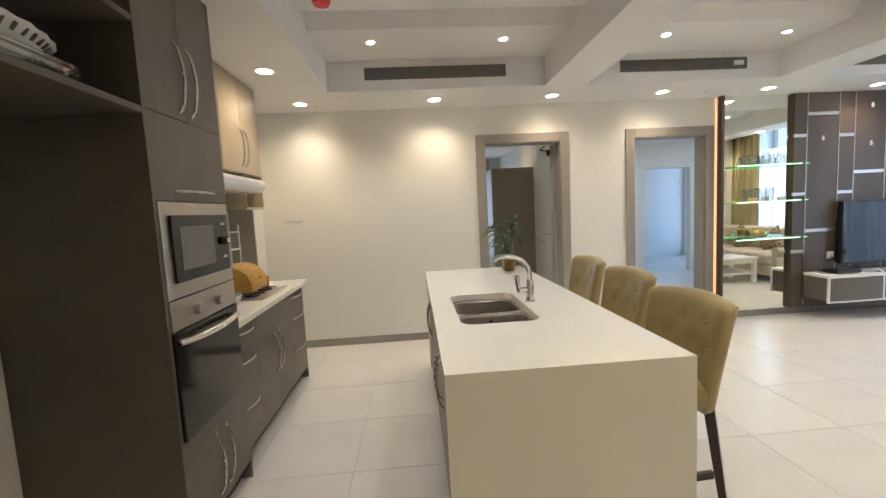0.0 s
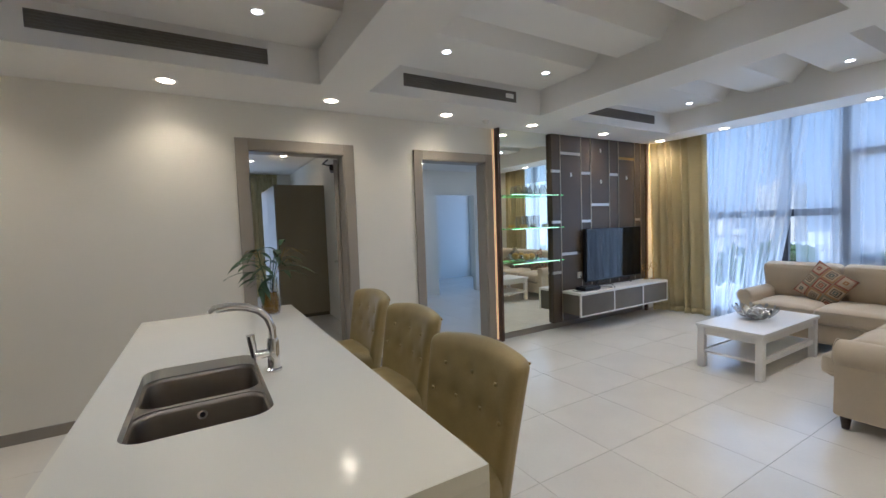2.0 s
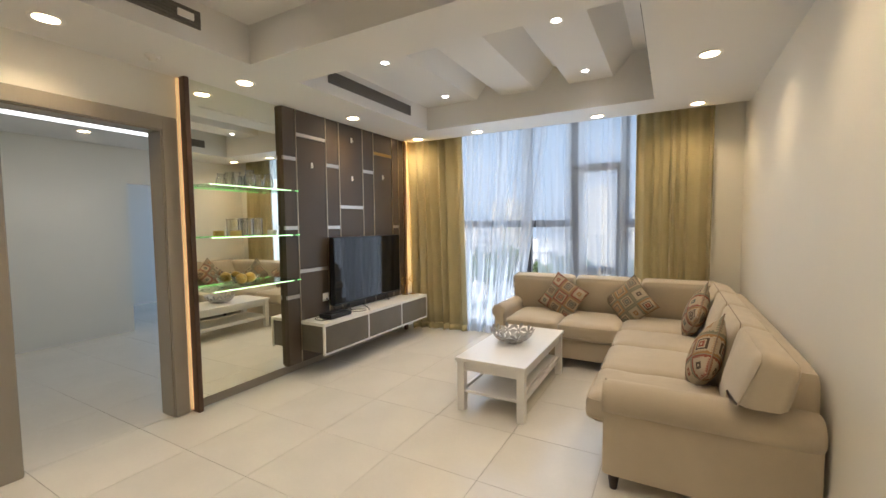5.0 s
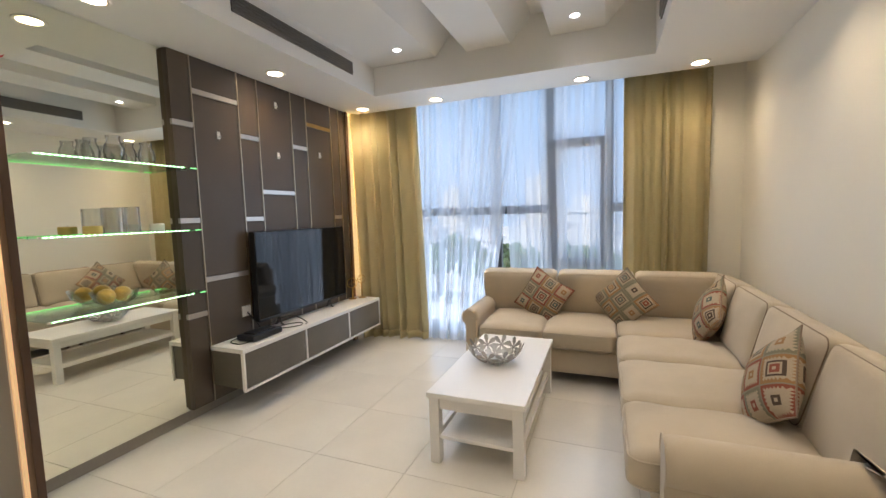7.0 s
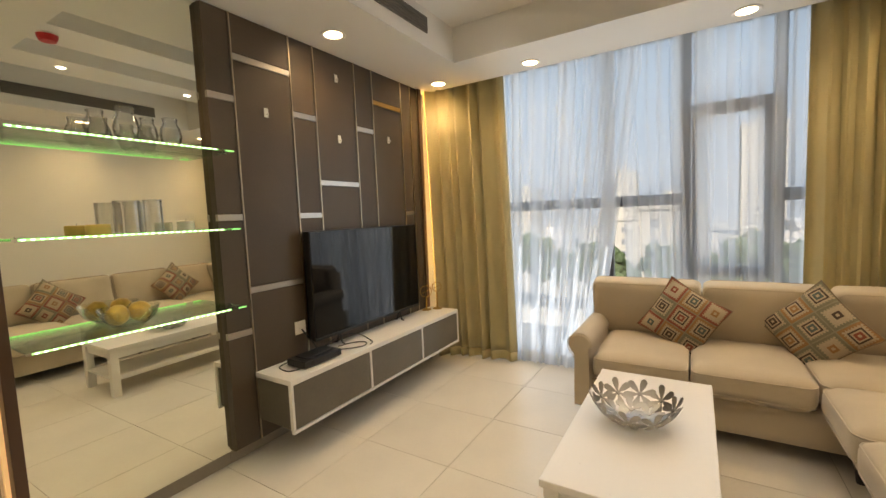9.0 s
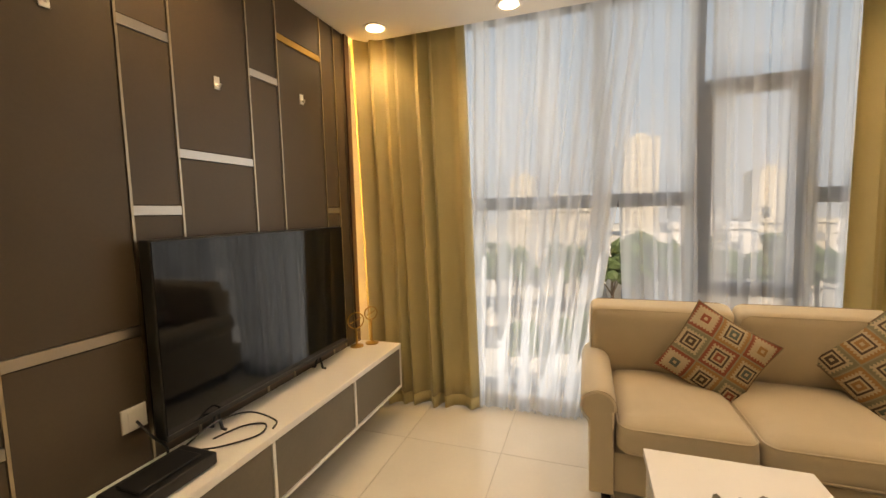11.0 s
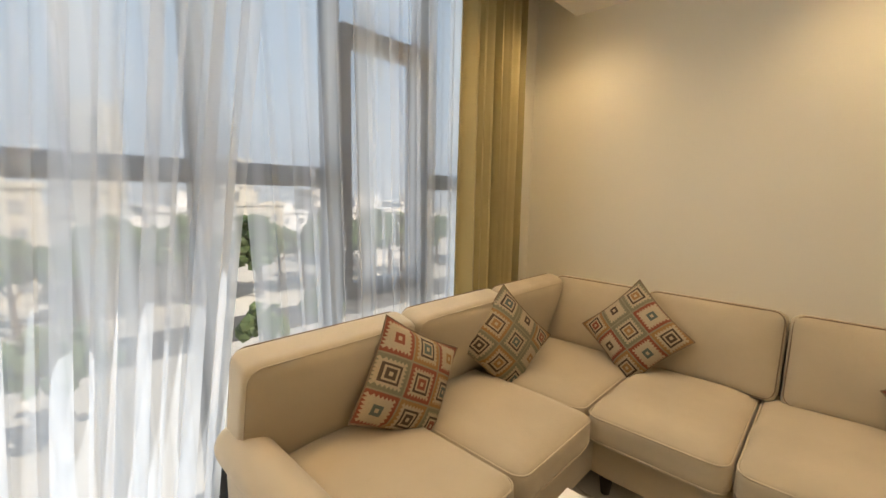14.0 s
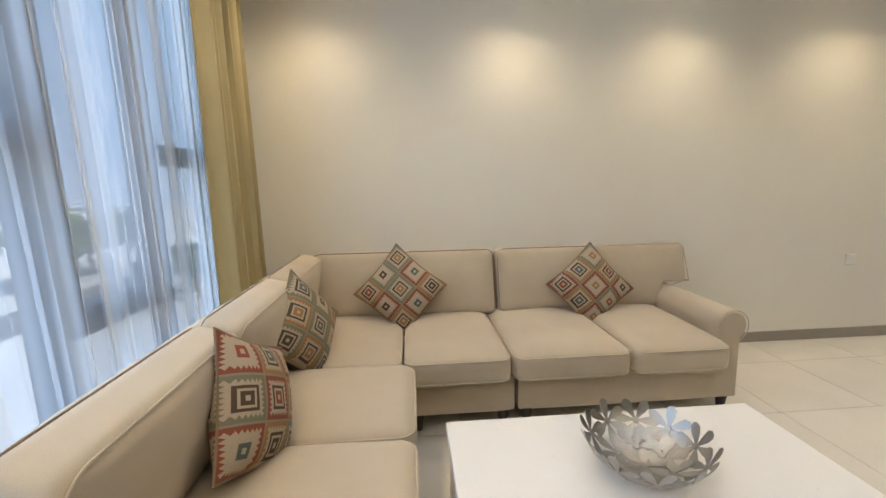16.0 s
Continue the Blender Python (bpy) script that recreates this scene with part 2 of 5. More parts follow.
LEATHER = surface("olive_leather", (0.36, 0.275, 0.105), 0.38, vary=0.14, fine=160, broad=5, bump=0.25)
BRASS = surface("aged_brass", (0.50, 0.33, 0.12), 0.3, 1.0, vary=0.1, bump=0.05)
DARKWOOD = surface("dark_wood", (0.035, 0.020, 0.013), 0.4, vary=0.25, fine=50, stretch=(1, 1, 0.1))
SOFA = cloth("sofa_linen", (0.58, 0.49, 0.355), 0.07)
PIPING = cloth("sofa_piping", (0.25, 0.175, 0.11), 0.1)
DRAPE = cloth("drape_cloth", (0.64, 0.55, 0.295), 0.05, weave=600, rough=0.8, through_light=0.24)
VOILE = sheer_cloth("white_voile")
KILIM = kilim("kilim_weave")
AMBER = surface("amber_gems", (0.36, 0.19, 0.025), 0.16, vary=0.4, fine=90, broad=30, bump=0.6)
MWGLASS = surface("smoked_window", (0.17, 0.16, 0.145), 0.3, vary=0.05)
BAMBOO = surface("bamboo", (0.64, 0.345, 0.055), 0.45, vary=0.15, fine=60, broad=8, stretch=(6, 1, 6))
PETAL = surface("pewter_petal", (0.43, 0.42, 0.395), 0.36, 1.0, vary=0.15, fine=80, bump=0.1)
LEAF = surface("leaf_green", (0.05, 0.105, 0.028), 0.5, vary=0.3, fine=60, broad=9)
STRAW = surface("dry_stem", (0.38, 0.27, 0.10), 0.7, vary=0.25, fine=40)
GOLD = surface("gold_foil", (0.62, 0.40, 0.10), 0.38, 0.6, vary=0.25, fine=120, broad=25, bump=0.5)
CANDLE = surface("candle_wax", (0.72, 0.52, 0.16), 0.5, vary=0.06)
PORCELAIN = surface("white_porcelain", (0.80, 0.77, 0.70), 0.15, vary=0.02, bump=0.0)
RED = surface("red_plastic", (0.55, 0.02, 0.02), 0.4, vary=0.05)
ALU = surface("grey_aluminium", (0.10, 0.105, 0.12), 0.4, 0.6, vary=0.05)
VENT = surface("vent_grille", (0.15, 0.135, 0.115), 0.5, vary=0.08)
GLASS = clear("window_glass", (0.93, 0.96, 0.98))
GREENGLASS = clear("shelf_glass", (0.86, 0.95, 0.89), 0.16)
VASEGLASS = clear("vase_glass", (0.97, 0.97, 0.94), 0.06)
CLEARGLASS = clear("drinking_glass", (0.985, 0.99, 0.985), 0.2)
MIRROR, _nt, _b = nodes_of("mirror_silver")
_b.inputs["Base Color"].default_value = (0.85, 0.86, 0.755, 1)
_b.inputs["Metallic"].default_value, _b.inputs["Roughness"].default_value = 1.0, 0.012
LAMPGLOW = glow("downlight_glow", (1.0, 0.86, 0.66), 9.0)
SPOTGLOW = glow("spot_glow", (1.0, 0.95, 0.88), 14.0)
LEDWARM = glow("led_warm", (1.0, 0.64, 0.30), 0.34)
LEDBACK = glow("led_back", (1.0, 0.62, 0.20), 20.0)
LEDGREEN = glow("led_edge", (0.30, 1.0, 0.30), 0.75)
LEDDOT = glow("led_dot", (0.70, 1.0, 0.66), 3.2)
FACADES = [surface("facade_" + n, c, 0.8, vary=0.08, fine=3, broad=0.2) for n, c in
           (("white", (0.60, 0.61, 0.62)), ("sand", (0.47, 0.45, 0.40)), ("pale", (0.55, 0.54, 0.53)))]
FARGLASS = surface("far_window", (0.30, 0.32, 0.34), 0.2, vary=0.2, per_object=0.5)
EARTH = surface("dry_ground", (0.40, 0.39, 0.36), 0.95, vary=0.25, fine=0.4, broad=0.02)
TREELEAF = surface("tree_leaf", (0.06, 0.095, 0.03), 0.7, vary=0.3, fine=4, broad=0.8)
BARK = surface("bark", (0.12, 0.085, 0.06), 0.9, vary=0.2, fine=8)


# ---- building helpers ----
def thing(name, loc, label, category, group="", kind="", m=None):
    """An Empty at the base of a thing."""
    ob = new(name)
    ob.empty_display_size = 0.05
    ob.matrix_world = m if m is not None else Matrix.Translation(loc)
    return tagged(ob, label, category, group, kind)


def root_of(ob):
    while ob.parent:
        ob = ob.parent
    return ob


def part(name, bm, material, parent=None, label="", local=False, smooth=False, kind=""):
    """One mesh object out of a bmesh in world coordinates (local: in its thing's own)."""
    if parent is not None and not local:
        bm.transform(root_of(parent).matrix_basis.inverted())
    me = bpy.data.meshes.new(name)
    bm.normal_update()
    bm.to_mesh(me)
    bm.free()
    me.materials.append(material)
    if smooth:
        me.shade_smooth()
        me.set_sharp_from_angle(angle=radians(40))
    ob = new(name, me)
    ob.parent = parent
    return tagged(ob, label, kind=kind)


def share(name, mesh, parent, m, label=""):
    """One more object on a shared mesh, at m in its thing's own space."""
    ob = new(name, mesh)
    ob.parent = parent
    ob.matrix_basis = m
    return tagged(ob, label)


def box(x0, x1, y0, y1, z0, z1, bev=0.0, bm=None, seg=2):
    bm = bm or bmesh.new()
    r = bmesh.ops.create_cube(bm, size=1.0)
    for v in r["verts"]:
        v.co = Vector(((x0 + x1) / 2 + v.co.x * (x1 - x0), (y0 + y1) / 2 + v.co.y * (y1 - y0), (z0 + z1) / 2 + v.co.z * (z1 - z0)))
    if bev:
        edges = list({e for v in r["verts"] for e in v.link_edges})
        bmesh.ops.bevel(bm, geom=edges, offset=bev, segments=seg, affect="EDGES", profile=0.5)
    return bm


def soft(cx, cy, cz, sx, sy, sz, r, puff=0.0, n=9, bm=None, wob=0.0):
    """A stuffed block: rounded box with bulging faces."""
    bm = bm or bmesh.new()
    t = bmesh.new()
    bmesh.ops.create_cube(t, size=2.0)
    bmesh.ops.subdivide_edges(t, edges=t.edges[:], cuts=n, use_grid_fill=True)
    h = Vector((sx / 2, sy / 2, sz / 2))
    inner = [max(0.001, c - r) for c in h]
    for v in t.verts:
        u = v.co.copy()
        p = Vector((u.x * h.x, u.y * h.y, u.z * h.z))
        q = Vector((max(-inner[i], min(inner[i], p[i])) for i in range(3)))
        d = p - q
        if d.length > 1e-6:
            p = q + d.normalized() * min(r, max(h) * 2)
        if puff:
            axis = min(range(3), key=lambda i: h[i])
            a, b = [i for i in range(3) if i != axis]
            p[axis] += math.copysign(puff * (1 - u[a] ** 2) * (1 - u[b] ** 2), p[axis]) * min(1, abs(u[axis]) * 1.2)
        if wob:
            p += Vector((1, 1, 1)) * wob * noise.noise(Vector((p.x * 6 + cx, p.y * 6 + cy, p.z * 6 + cz)))
        v.co = p + Vector((cx, cy, cz))
    me = bpy.data.meshes.new("tmp")
    t.to_mesh(me)
    bm.from_mesh(me)
    bpy.data.meshes.remove(me)
    t.free()
    return bm


def tube(pts, r, bm=None, sides=8, closed=False, taper=1.0):
    """A round bar along points."""
    bm = bm or bmesh.new()
    pts = [Vector(p) for p in pts]
    rings, n = [], len(pts)
    up = Vector((0.12, 0.31, 0.94)).normalized()
    for i, p in enumerate(pts):
        a = pts[(i - 1) % n] if closed or i else p
        b = pts[(i + 1) % n] if closed or i < n - 1 else p
        d = (b - a).normalized()
        s = d.cross(up)
        if s.length < 0.05:
            s = d.cross(Vector((1, 0, 0)))
        s.normalize()
        w = s.cross(d)
        k = r * (1 + (taper - 1) * i / max(1, n - 1))
        rings.append([bm.verts.new(p + s * k * math.cos(2 * math.pi * j / sides) + w * k * math.sin(2 * math.pi * j / sides)) for j in range(sides)])
    for i in range(n if closed else n - 1):
        A, B = rings[i], rings[(i + 1) % n]
        for j in range(sides):
            bm.faces.new((A[j], A[(j + 1) % sides], B[(j + 1) % sides], B[j]))
    if not closed:
        bm.faces.new(rings[0][::-1])
        bm.faces.new(rings[-1])
    bmesh.ops.recalc_face_normals(bm, faces=bm.faces[:])
    return bm


def lathe(profile, cx, cy, cz, sides=24, bm=None):
    """A turned shape: (radius, height) pairs round a vertical axis."""
    bm = bm or bmesh.new()
    rings = []
    for r, z in profile:
        rings.append([bm.verts.new((cx + r * math.cos(2 * math.pi * j / sides), cy + r * math.sin(2 * math.pi * j / sides), cz + z)) for j in range(sides)])
    for A, B in zip(rings, rings[1:]):
        for j in range(sides):
            bm.faces.new((A[j], A[(j + 1) % sides], B[(j + 1) % sides], B[j]))
    if profile[0][0] > 0.0005:
        bm.faces.new(rings[0][::-1])
    if profile[-1][0] > 0.0005:
        bm.faces.new(rings[-1])
    bmesh.ops.remove_doubles(bm, verts=bm.verts[:], dist=0.0002)
    bmesh.ops.recalc_face_normals(bm, faces=bm.faces[:])
    return bm


def prism(loop, z0, z1, bm=None):
    """A loop of (x, y) raised from z0 to z1."""
    bm = bm or bmesh.new()
    A = [bm.verts.new((x, y, z0)) for x, y in loop]
    B = [bm.verts.new((x, y, z1)) for x, y in loop]
    n = len(loop)
    for i in range(n):
        bm.faces.new((A[i], A[(i + 1) % n], B[(i + 1) % n], B[i]))
    bm.faces.new(A[::-1])
    bm.faces.new(B)
    bmesh.ops.recalc_face_normals(bm, faces=bm.faces[:])
    return bm


def round_rect(x0, x1, y0, y1, r, n=6):
    pts = []
    for cx, cy, a0 in ((x1 - r, y1 - r, 0), (x0 + r, y1 - r, 90), (x0 + r, y0 + r, 180), (x1 - r, y0 + r, 270)):
        for i in range(n + 1):
            a = radians(a0 + 90 * i / n)
            pts.append((cx + r * math.cos(a), cy + r * math.sin(a)))
    return pts


def bow_handle(p0, p1, out, r=0.007, n=10, rise=0.035):
    """A bowed bar handle between two points, standing out along the vector out."""
    p0, p1, out = Vector(p0), Vector(p1), Vector(out)
    pts = [p0.lerp(p1, i / n) + out * rise * math.sin(math.pi * i / n) ** 0.55 for i in range(n + 1)]
    return tube(pts, r, sides=8)


# ---- structure ----
X0, X1, YN, YS, C = -1.05, 7.60, 5.03, 1.04, 2.63
TX, TY, TP = 0.19, 2.02, 0.61

wn_ = part("wall_north", bmesh.new(), PAINT)
bm = bmesh.new()
for x0, x1, z0, z1 in ((X0 - 0.15, 1.45, 0, 3.1), (1.45, 2.345, 2.22, 3.1), (2.345, 3.20, 0, 3.1), (3.20, 4.09, 2.22, 3.1), (4.09, 7.75, 0, 3.1)):
    box(x0, x1, YN, YN + 0.15, z0, z1, bm=bm)
bm.to_mesh(wn_.data)
bm.free()
tagged(wn_, "cream painted plaster wall with two doorways", "wall", kind="structure")


def wall(name, label, *boxes, mat=PAINT):
    bm = bmesh.new()
    for b in boxes:
        box(*b, bm=bm)
    return tagged(part(name, bm, mat), label, "wall", kind="structure")


wall("wall_south", "cream painted plaster wall behind the sofa", (2.0, 7.75, YS - 0.15, YS, 0, 3.1))
wall("wall_hall", "cream painted wall of the side passage", (2.0, 2.15, -2.0, YS - 0.15, 0, 3.1))
wall("wall_end", "cream painted wall at the end of the kitchen", (X0 - 0.15, 2.15, -2.15, -2.0, 0, 3.1))
wall("wall_west", "cream painted wall behind the kitchen units", (X0 - 0.15, X0, -2.0, YN, 0, 3.1))
WY0, WY1, WZ0, WZ1 = 1.55, 4.62, 0.06, 2.80
wall("wall_east", "cream painted wall round the full-height window", (X1, 7.75, YS, WY0, 0, 3.1), (X1, 7.75, WY1, YN, 0, 3.1),
     (X1, 7.75, WY0, WY1, WZ1, 3.1), (X1, 7.75, WY0, WY1, 0, WZ0))
# the two rooms behind the doorways
wall("wall_bedroom_west", "pale wall of the bedroom", (0.15, 0.30, 5.18, 11.0, 0, 2.9))
wall("wall_bedroom_east", "pale partition wall between the rooms", (2.90, 3.05, 5.18, 11.0, 0, 2.9))
wall("wall_bedroom_north", "bedroom wall with a window", (0.15, 0.75, 11.0, 11.15, 0, 2.9), (2.15, 3.05, 11.0, 11.15, 0, 2.9),
     (0.75, 2.15, 11.0, 11.15, 2.66, 2.9), (0.75, 2.15, 11.0, 11.15, 0, 0.15))
wall("wall_back_room", "pale far wall of the second room with a doorway", (3.05, 5.30, 8.40, 8.52, 0, 2.9), (6.25, 7.75, 8.40, 8.52, 0, 2.9),
     (5.30, 6.25, 8.40, 8.52, 2.10, 2.9))
wall("wall_back_end", "pale end wall of the far passage", (3.05, 7.75, 10.6, 10.75, 0, 2.9))
# both openings are unseen, added to bring daylight into the back rooms
wall("wall_back_east", "pale outer wall with unseen openings added to let daylight in", (7.60, 7.75, 5.18, 5.7, 0, 2.9), (7.60, 7.75, 8.1, 8.62, 0, 2.9), (7.60, 7.75, 5.7, 8.1, 2.4, 2.9), (7.60, 7.75, 5.7, 8.1, 0, 0.3), (7.60, 7.75, 10.5, 10.6, 0, 2.9),
     (7.60, 7.75, 8.62, 10.5, 2.6, 2.9), (7.60, 7.75, 8.62, 10.5, 0, 0.2))
part("ceiling_rooms", box(0.15, 7.75, 5.18, 11.15, 2.75, 2.95), CEIL, kind="structure")
tagged(bpy.data.objects["ceiling_rooms"], "white ceiling of the rooms behind", "ceiling")

# ceiling: soffit at C, three recessed trays with dropped strips
TRAYS = ((-0.11, 1.95), (2.36, 4.33), (4.76, 6.76))
TYN, TYS = 4.32, 1.84
bm = bmesh.new()
box(X0, 7.30, TYN, YN, C, 3.1, bm=bm)
box(X0, 7.30, -2.0, TYS, C, 3.1, bm=bm)
for a, b in ((X0, -0.11), (1.95, 2.36), (4.33, 4.76), (6.76, 7.30)):
    box(a, b, TYS, TYN, C, 3.1, bm=bm)
box(7.30, X1, YS, YN, 2.84, 3.1, bm=bm)
box(X0 - 0.15, 7.75, -2.15, 5.18, 3.1, 3.25, bm=bm)
for a, b in TRAYS:
    for y0, y1 in ((3.66, TYN), (2.96, 3.36), (2.20, 2.62)):
        # strips whose southern side slopes up into the groove
        vs = [(a, y0 + 0.0, 2.90), (a, y1, 2.90), (a, y1, 3.1), (a, y0 - 0.18, 3.1)]
        A = [bm.verts.new(v) for v in vs]
        B = [bm.verts.new((b, v[1], v[2])) for v in vs]
        for i in range(4):
            bm.faces.new((A[i], A[(i + 1) % 4], B[(i + 1) % 4], B[i]))
        bm.faces.new(A[::-1])
        bm.faces.new(B)
bmesh.ops.recalc_face_normals(bm, faces=bm.faces[:])
tagged(part("ceiling", bm, CEIL), "white plasterboard ceiling with three recessed trays", "ceiling", kind="structure")

# floor slab and tiles
tagged(part("floor", box(X0 - 0.15, 7.75, -2.15, 11.15, -0.12, -0.004), GROUT), "ivory polished porcelain tile floor", "floor", kind="structure")
floor_ob = bpy.data.objects["floor"]

# skirting
for i, (x0, x1, y0, y1) in enumerate(((X0, 1.36, YN - 0.014, YN), (2.435, 3.11, YN - 0.014, YN), (2.0, 7.55, YS, YS + 0.014))):
    tagged(part("baseboard", box(x0, x1, y0, y1, 0, 0.085, 0.003), TAUPE), "taupe laminate skirting along the wall", "baseboard", kind="structure")


def doorway(name, x0, x1, top, leaf):
    """Frame of 85 mm round an opening from x0 to x1, with its lining."""
    d = thing(name, ((x0 + x1) / 2, YN, 0), "open doorway with a taupe laminate frame", "door", kind="structure")
    w = 0.09
    part("architrave", box(x0 - w, x0 + 0.012, YN - 0.022, YN, 0, top + w, 0.004), TAUPE, d)
    part("architrave", box(x1 - 0.012, x1 + w, YN - 0.022, YN, 0, top + w, 0.004), TAUPE, d)
    part("architrave", box(x0 + 0.012, x1 - 0.012, YN - 0.022, YN, top - 0.012, top + w, 0.004), TAUPE, d)
    part("lining", box(x0 + 0.0005, x0 + 0.02, YN + 0.0005, YN + 0.17, 0, top), TAUPE, d)
    part("lining", box(x1 - 0.02, x1 - 0.0005, YN + 0.0005, YN + 0.17, 0, top), TAUPE, d)
    part("lining", box(x0 + 0.02, x1 - 0.02, YN + 0.0005, YN + 0.17, top - 0.02, top - 0.0005), TAUPE, d)
    if leaf:
        swing = pose(x1 - 0.022, YN + 0.18, 0, 0, 0, -18)

        def hung(bm):
            bm.transform(swing)
            return bm

        part("door_leaf", hung(box(-0.043, 0.0, 0.0, 0.85, 0.008, top - 0.03, 0.003)), DOORLEAF, d, "grey-green laminate door leaf, open")
        part("rose", hung(box(-0.051, -0.043, 0.72, 0.77, 0.96, 1.18, 0.003)), CHROME, d, "chrome lock plate")
        part("door_handle", hung(tube([(-0.051, 0.745, 1.08), (-0.093, 0.745, 1.08), (-0.098, 0.73, 1.08), (-0.098, 0.63, 1.08)], 0.009)), CHROME, d, "chrome lever handle", smooth=True)
        part("key_plate", hung(box(-0.047, -0.0435, 0.735, 0.755, 0.85, 0.92, 0.001)), BLACK, d, "dark keyhole plate")
        part("door_closer", hung(box(-0.085, -0.0435, 0.05, 0.27, top - 0.13, top - 0.07, 0.004)), BLACK, d, "dark door closer")
        part("closer_arm", hung(tube([(-0.07, 0.25, top - 0.06), (-0.16, 0.16, top - 0.05), (-0.10, 0.01, top - 0.03)], 0.008)), BLACK, d, "dark closer arm")
    return d


doorway("door_1", 1.45, 2.345, 2.22, True)
doorway("door_2", 3.20, 4.09, 2.22, False)

# ---- window ----
win = thing("window_1", (7.66, 3.1, WZ0), "full-height window with dark grey aluminium bars", "window", kind="structure")
FX0, FX1 = 7.62, 7.69


def bar(nm, y0, y1, z0, z1, x0=FX0, x1=FX1, parent=win):
    return part(nm, box(x0, x1, y0, y1, z0, z1, 0.004), ALU, parent)


bar("frame_side", WY0, WY0 + 0.05, WZ0, WZ1)
bar("frame_side", WY1 - 0.05, WY1, WZ0, WZ1)
bar("frame_top", WY0 + 0.05, WY1 - 0.05, WZ1 - 0.05, WZ1)
bar("frame_bottom", WY0 + 0.05, WY1 - 0.05, WZ0, WZ0 + 0.07)
for y0, y1 in ((3.275, 3.345), (2.70, 2.775), (2.12, 2.195)):
    bar("mullion", y0, y1, WZ0 + 0.07, WZ1 - 0.05)
for y0, y1 in ((3.345, WY1 - 0.05), (2.775, 3.275), (WY0 + 0.05, 2.12)):
    bar("transom", y0, y1, 1.43, 1.52)
sash = part("sash", box(7.60, 7.68, 2.20, 2.245, 0.86, 2.19, 0.005), ALU, win, "opening casement")
for y0, y1, z0, z1 in ((2.65, 2.695, 0.86, 2.19), (2.245, 2.65, 2.10, 2.19), (2.245, 2.65, 0.86, 0.95)):
    part("sash_rail", box(7.60, 7.68, y0, y1, z0, z1, 0.005), ALU, sash)
part("sash_handle", tube([(7.60, 2.222, 1.42), (7.565, 2.222, 1.43), (7.56, 2.222, 1.56), (7.60, 2.222, 1.40)], 0.009), BLACK, sash, "black casement handle", smooth=True)
for y0, y1, z0, z1 in ((3.345, WY1 - 0.05, 0.13, 1.43), (3.345, WY1 - 0.05, 1.52, 2.75), (2.775, 3.275, 0.13, 1.43), (2.775, 3.275, 1.52, 2.75),
                       (2.195, 2.70, 0.13, 0.86), (2.195, 2.70, 2.19, 2.75), (2.245, 2.65, 0.95, 2.10), (1.60, 2.12, 0.13, 1.43), (1.60, 2.12, 1.52, 2.75)):
    g = part("pane", box(7.650, 7.656, y0 - 0.005, y1 + 0.005, z0 - 0.005, z1 + 0.005), GLASS, win)
    g.visible_shadow = False
win2 = thing("window_2", (1.65, 11.07, 0.15), "bedroom window with dark aluminium bars", "window", kind="structure")
for x0, x1, z0, z1 in ((0.75, 0.80, 0.15, 2.66), (2.10, 2.15, 0.15, 2.66), (0.80, 2.10, 2.61, 2.66), (0.80, 2.10, 0.15, 0.20), (0.80, 2.10, 1.66, 1.74)):
    part("frame_bar", box(x0, x1, 11.04, 11.10, z0, z1, 0.004), ALU, win2)
g = part("pane", box(0.80, 2.10, 11.07, 11.076, 0.20, 2.61), GLASS, win2)
g.visible_shadow = False


# ---- curtains ----
def hanging(y_top, y_bot, x, z0, z1, waves, amp, seed, nz=14, along="y", lean=0.0, span=None, fold=0.0, kick=0.0, bunch=1.0):
    """A pleated sheet that hangs from z1 to z0; y_top and y_bot are (start, end) pairs, or a function of height.
    fold: how far pleats lap over; kick: how far the foot stands out; bunch: pleats gathered towards the end."""
    rnd = random.Random(seed)
    ph = [rnd.uniform(0, 6.28) for _ in range(4)]
    nu = waves * (14 if fold else 8)
    bm = bmesh.new()
    grid = []
    for k in range(nz + 1):
        h = k / nz
        z = z1 + (z0 - z1) * h
        if span:
            h = (span[1] - z) / (span[1] - span[0])
        if callable(y_bot):
            a, b = y_bot(z)
        else:
            a = y_top[0] + (y_bot[0] - y_top[0]) * k / nz
            b = y_top[1] + (y_bot[1] - y_top[1]) * k / nz
        row = []
        for i in range(nu + 1):
            u = i / nu
            w = 2 * math.pi * waves * (u + 0.03 * math.sin(7 * u + ph[0]) + 0.012 * math.sin(17 * u + ph[1]))
            am = amp * (0.55 + 0.45 * h) * (0.7 + 0.3 * math.sin(5.1 * u * waves / 3 + ph[2] + 0.5 * h))
            dx = am * (math.sin(w + 0.25 * math.sin(3 * h + ph[3])) + 0.25 * math.sin(2 * w + ph[1]))
            yy = a + (b - a) * (1 - (1 - u) ** bunch) + 0.35 * am * math.sin(w * 0.5 + ph[2])
            dx -= kick * h * h
            if fold:
                yy += fold * (0.75 + 0.6 * math.sin(2.3 * u * waves + ph[3] + 0.8 * h)) * math.sin(w + ph[0] + 0.12 * math.sin(2 * h + ph[1]))
            row.append(bm.verts.new((x + dx + lean * u ** 2, yy, z) if along == "y" else (yy, x + dx, z)))
        grid.append(row)
    for A, B in zip(grid, grid[1:]):
        for i in range(nu):
            bm.faces.new((A[i], A[i + 1], B[i + 1], B[i]))
    return bm


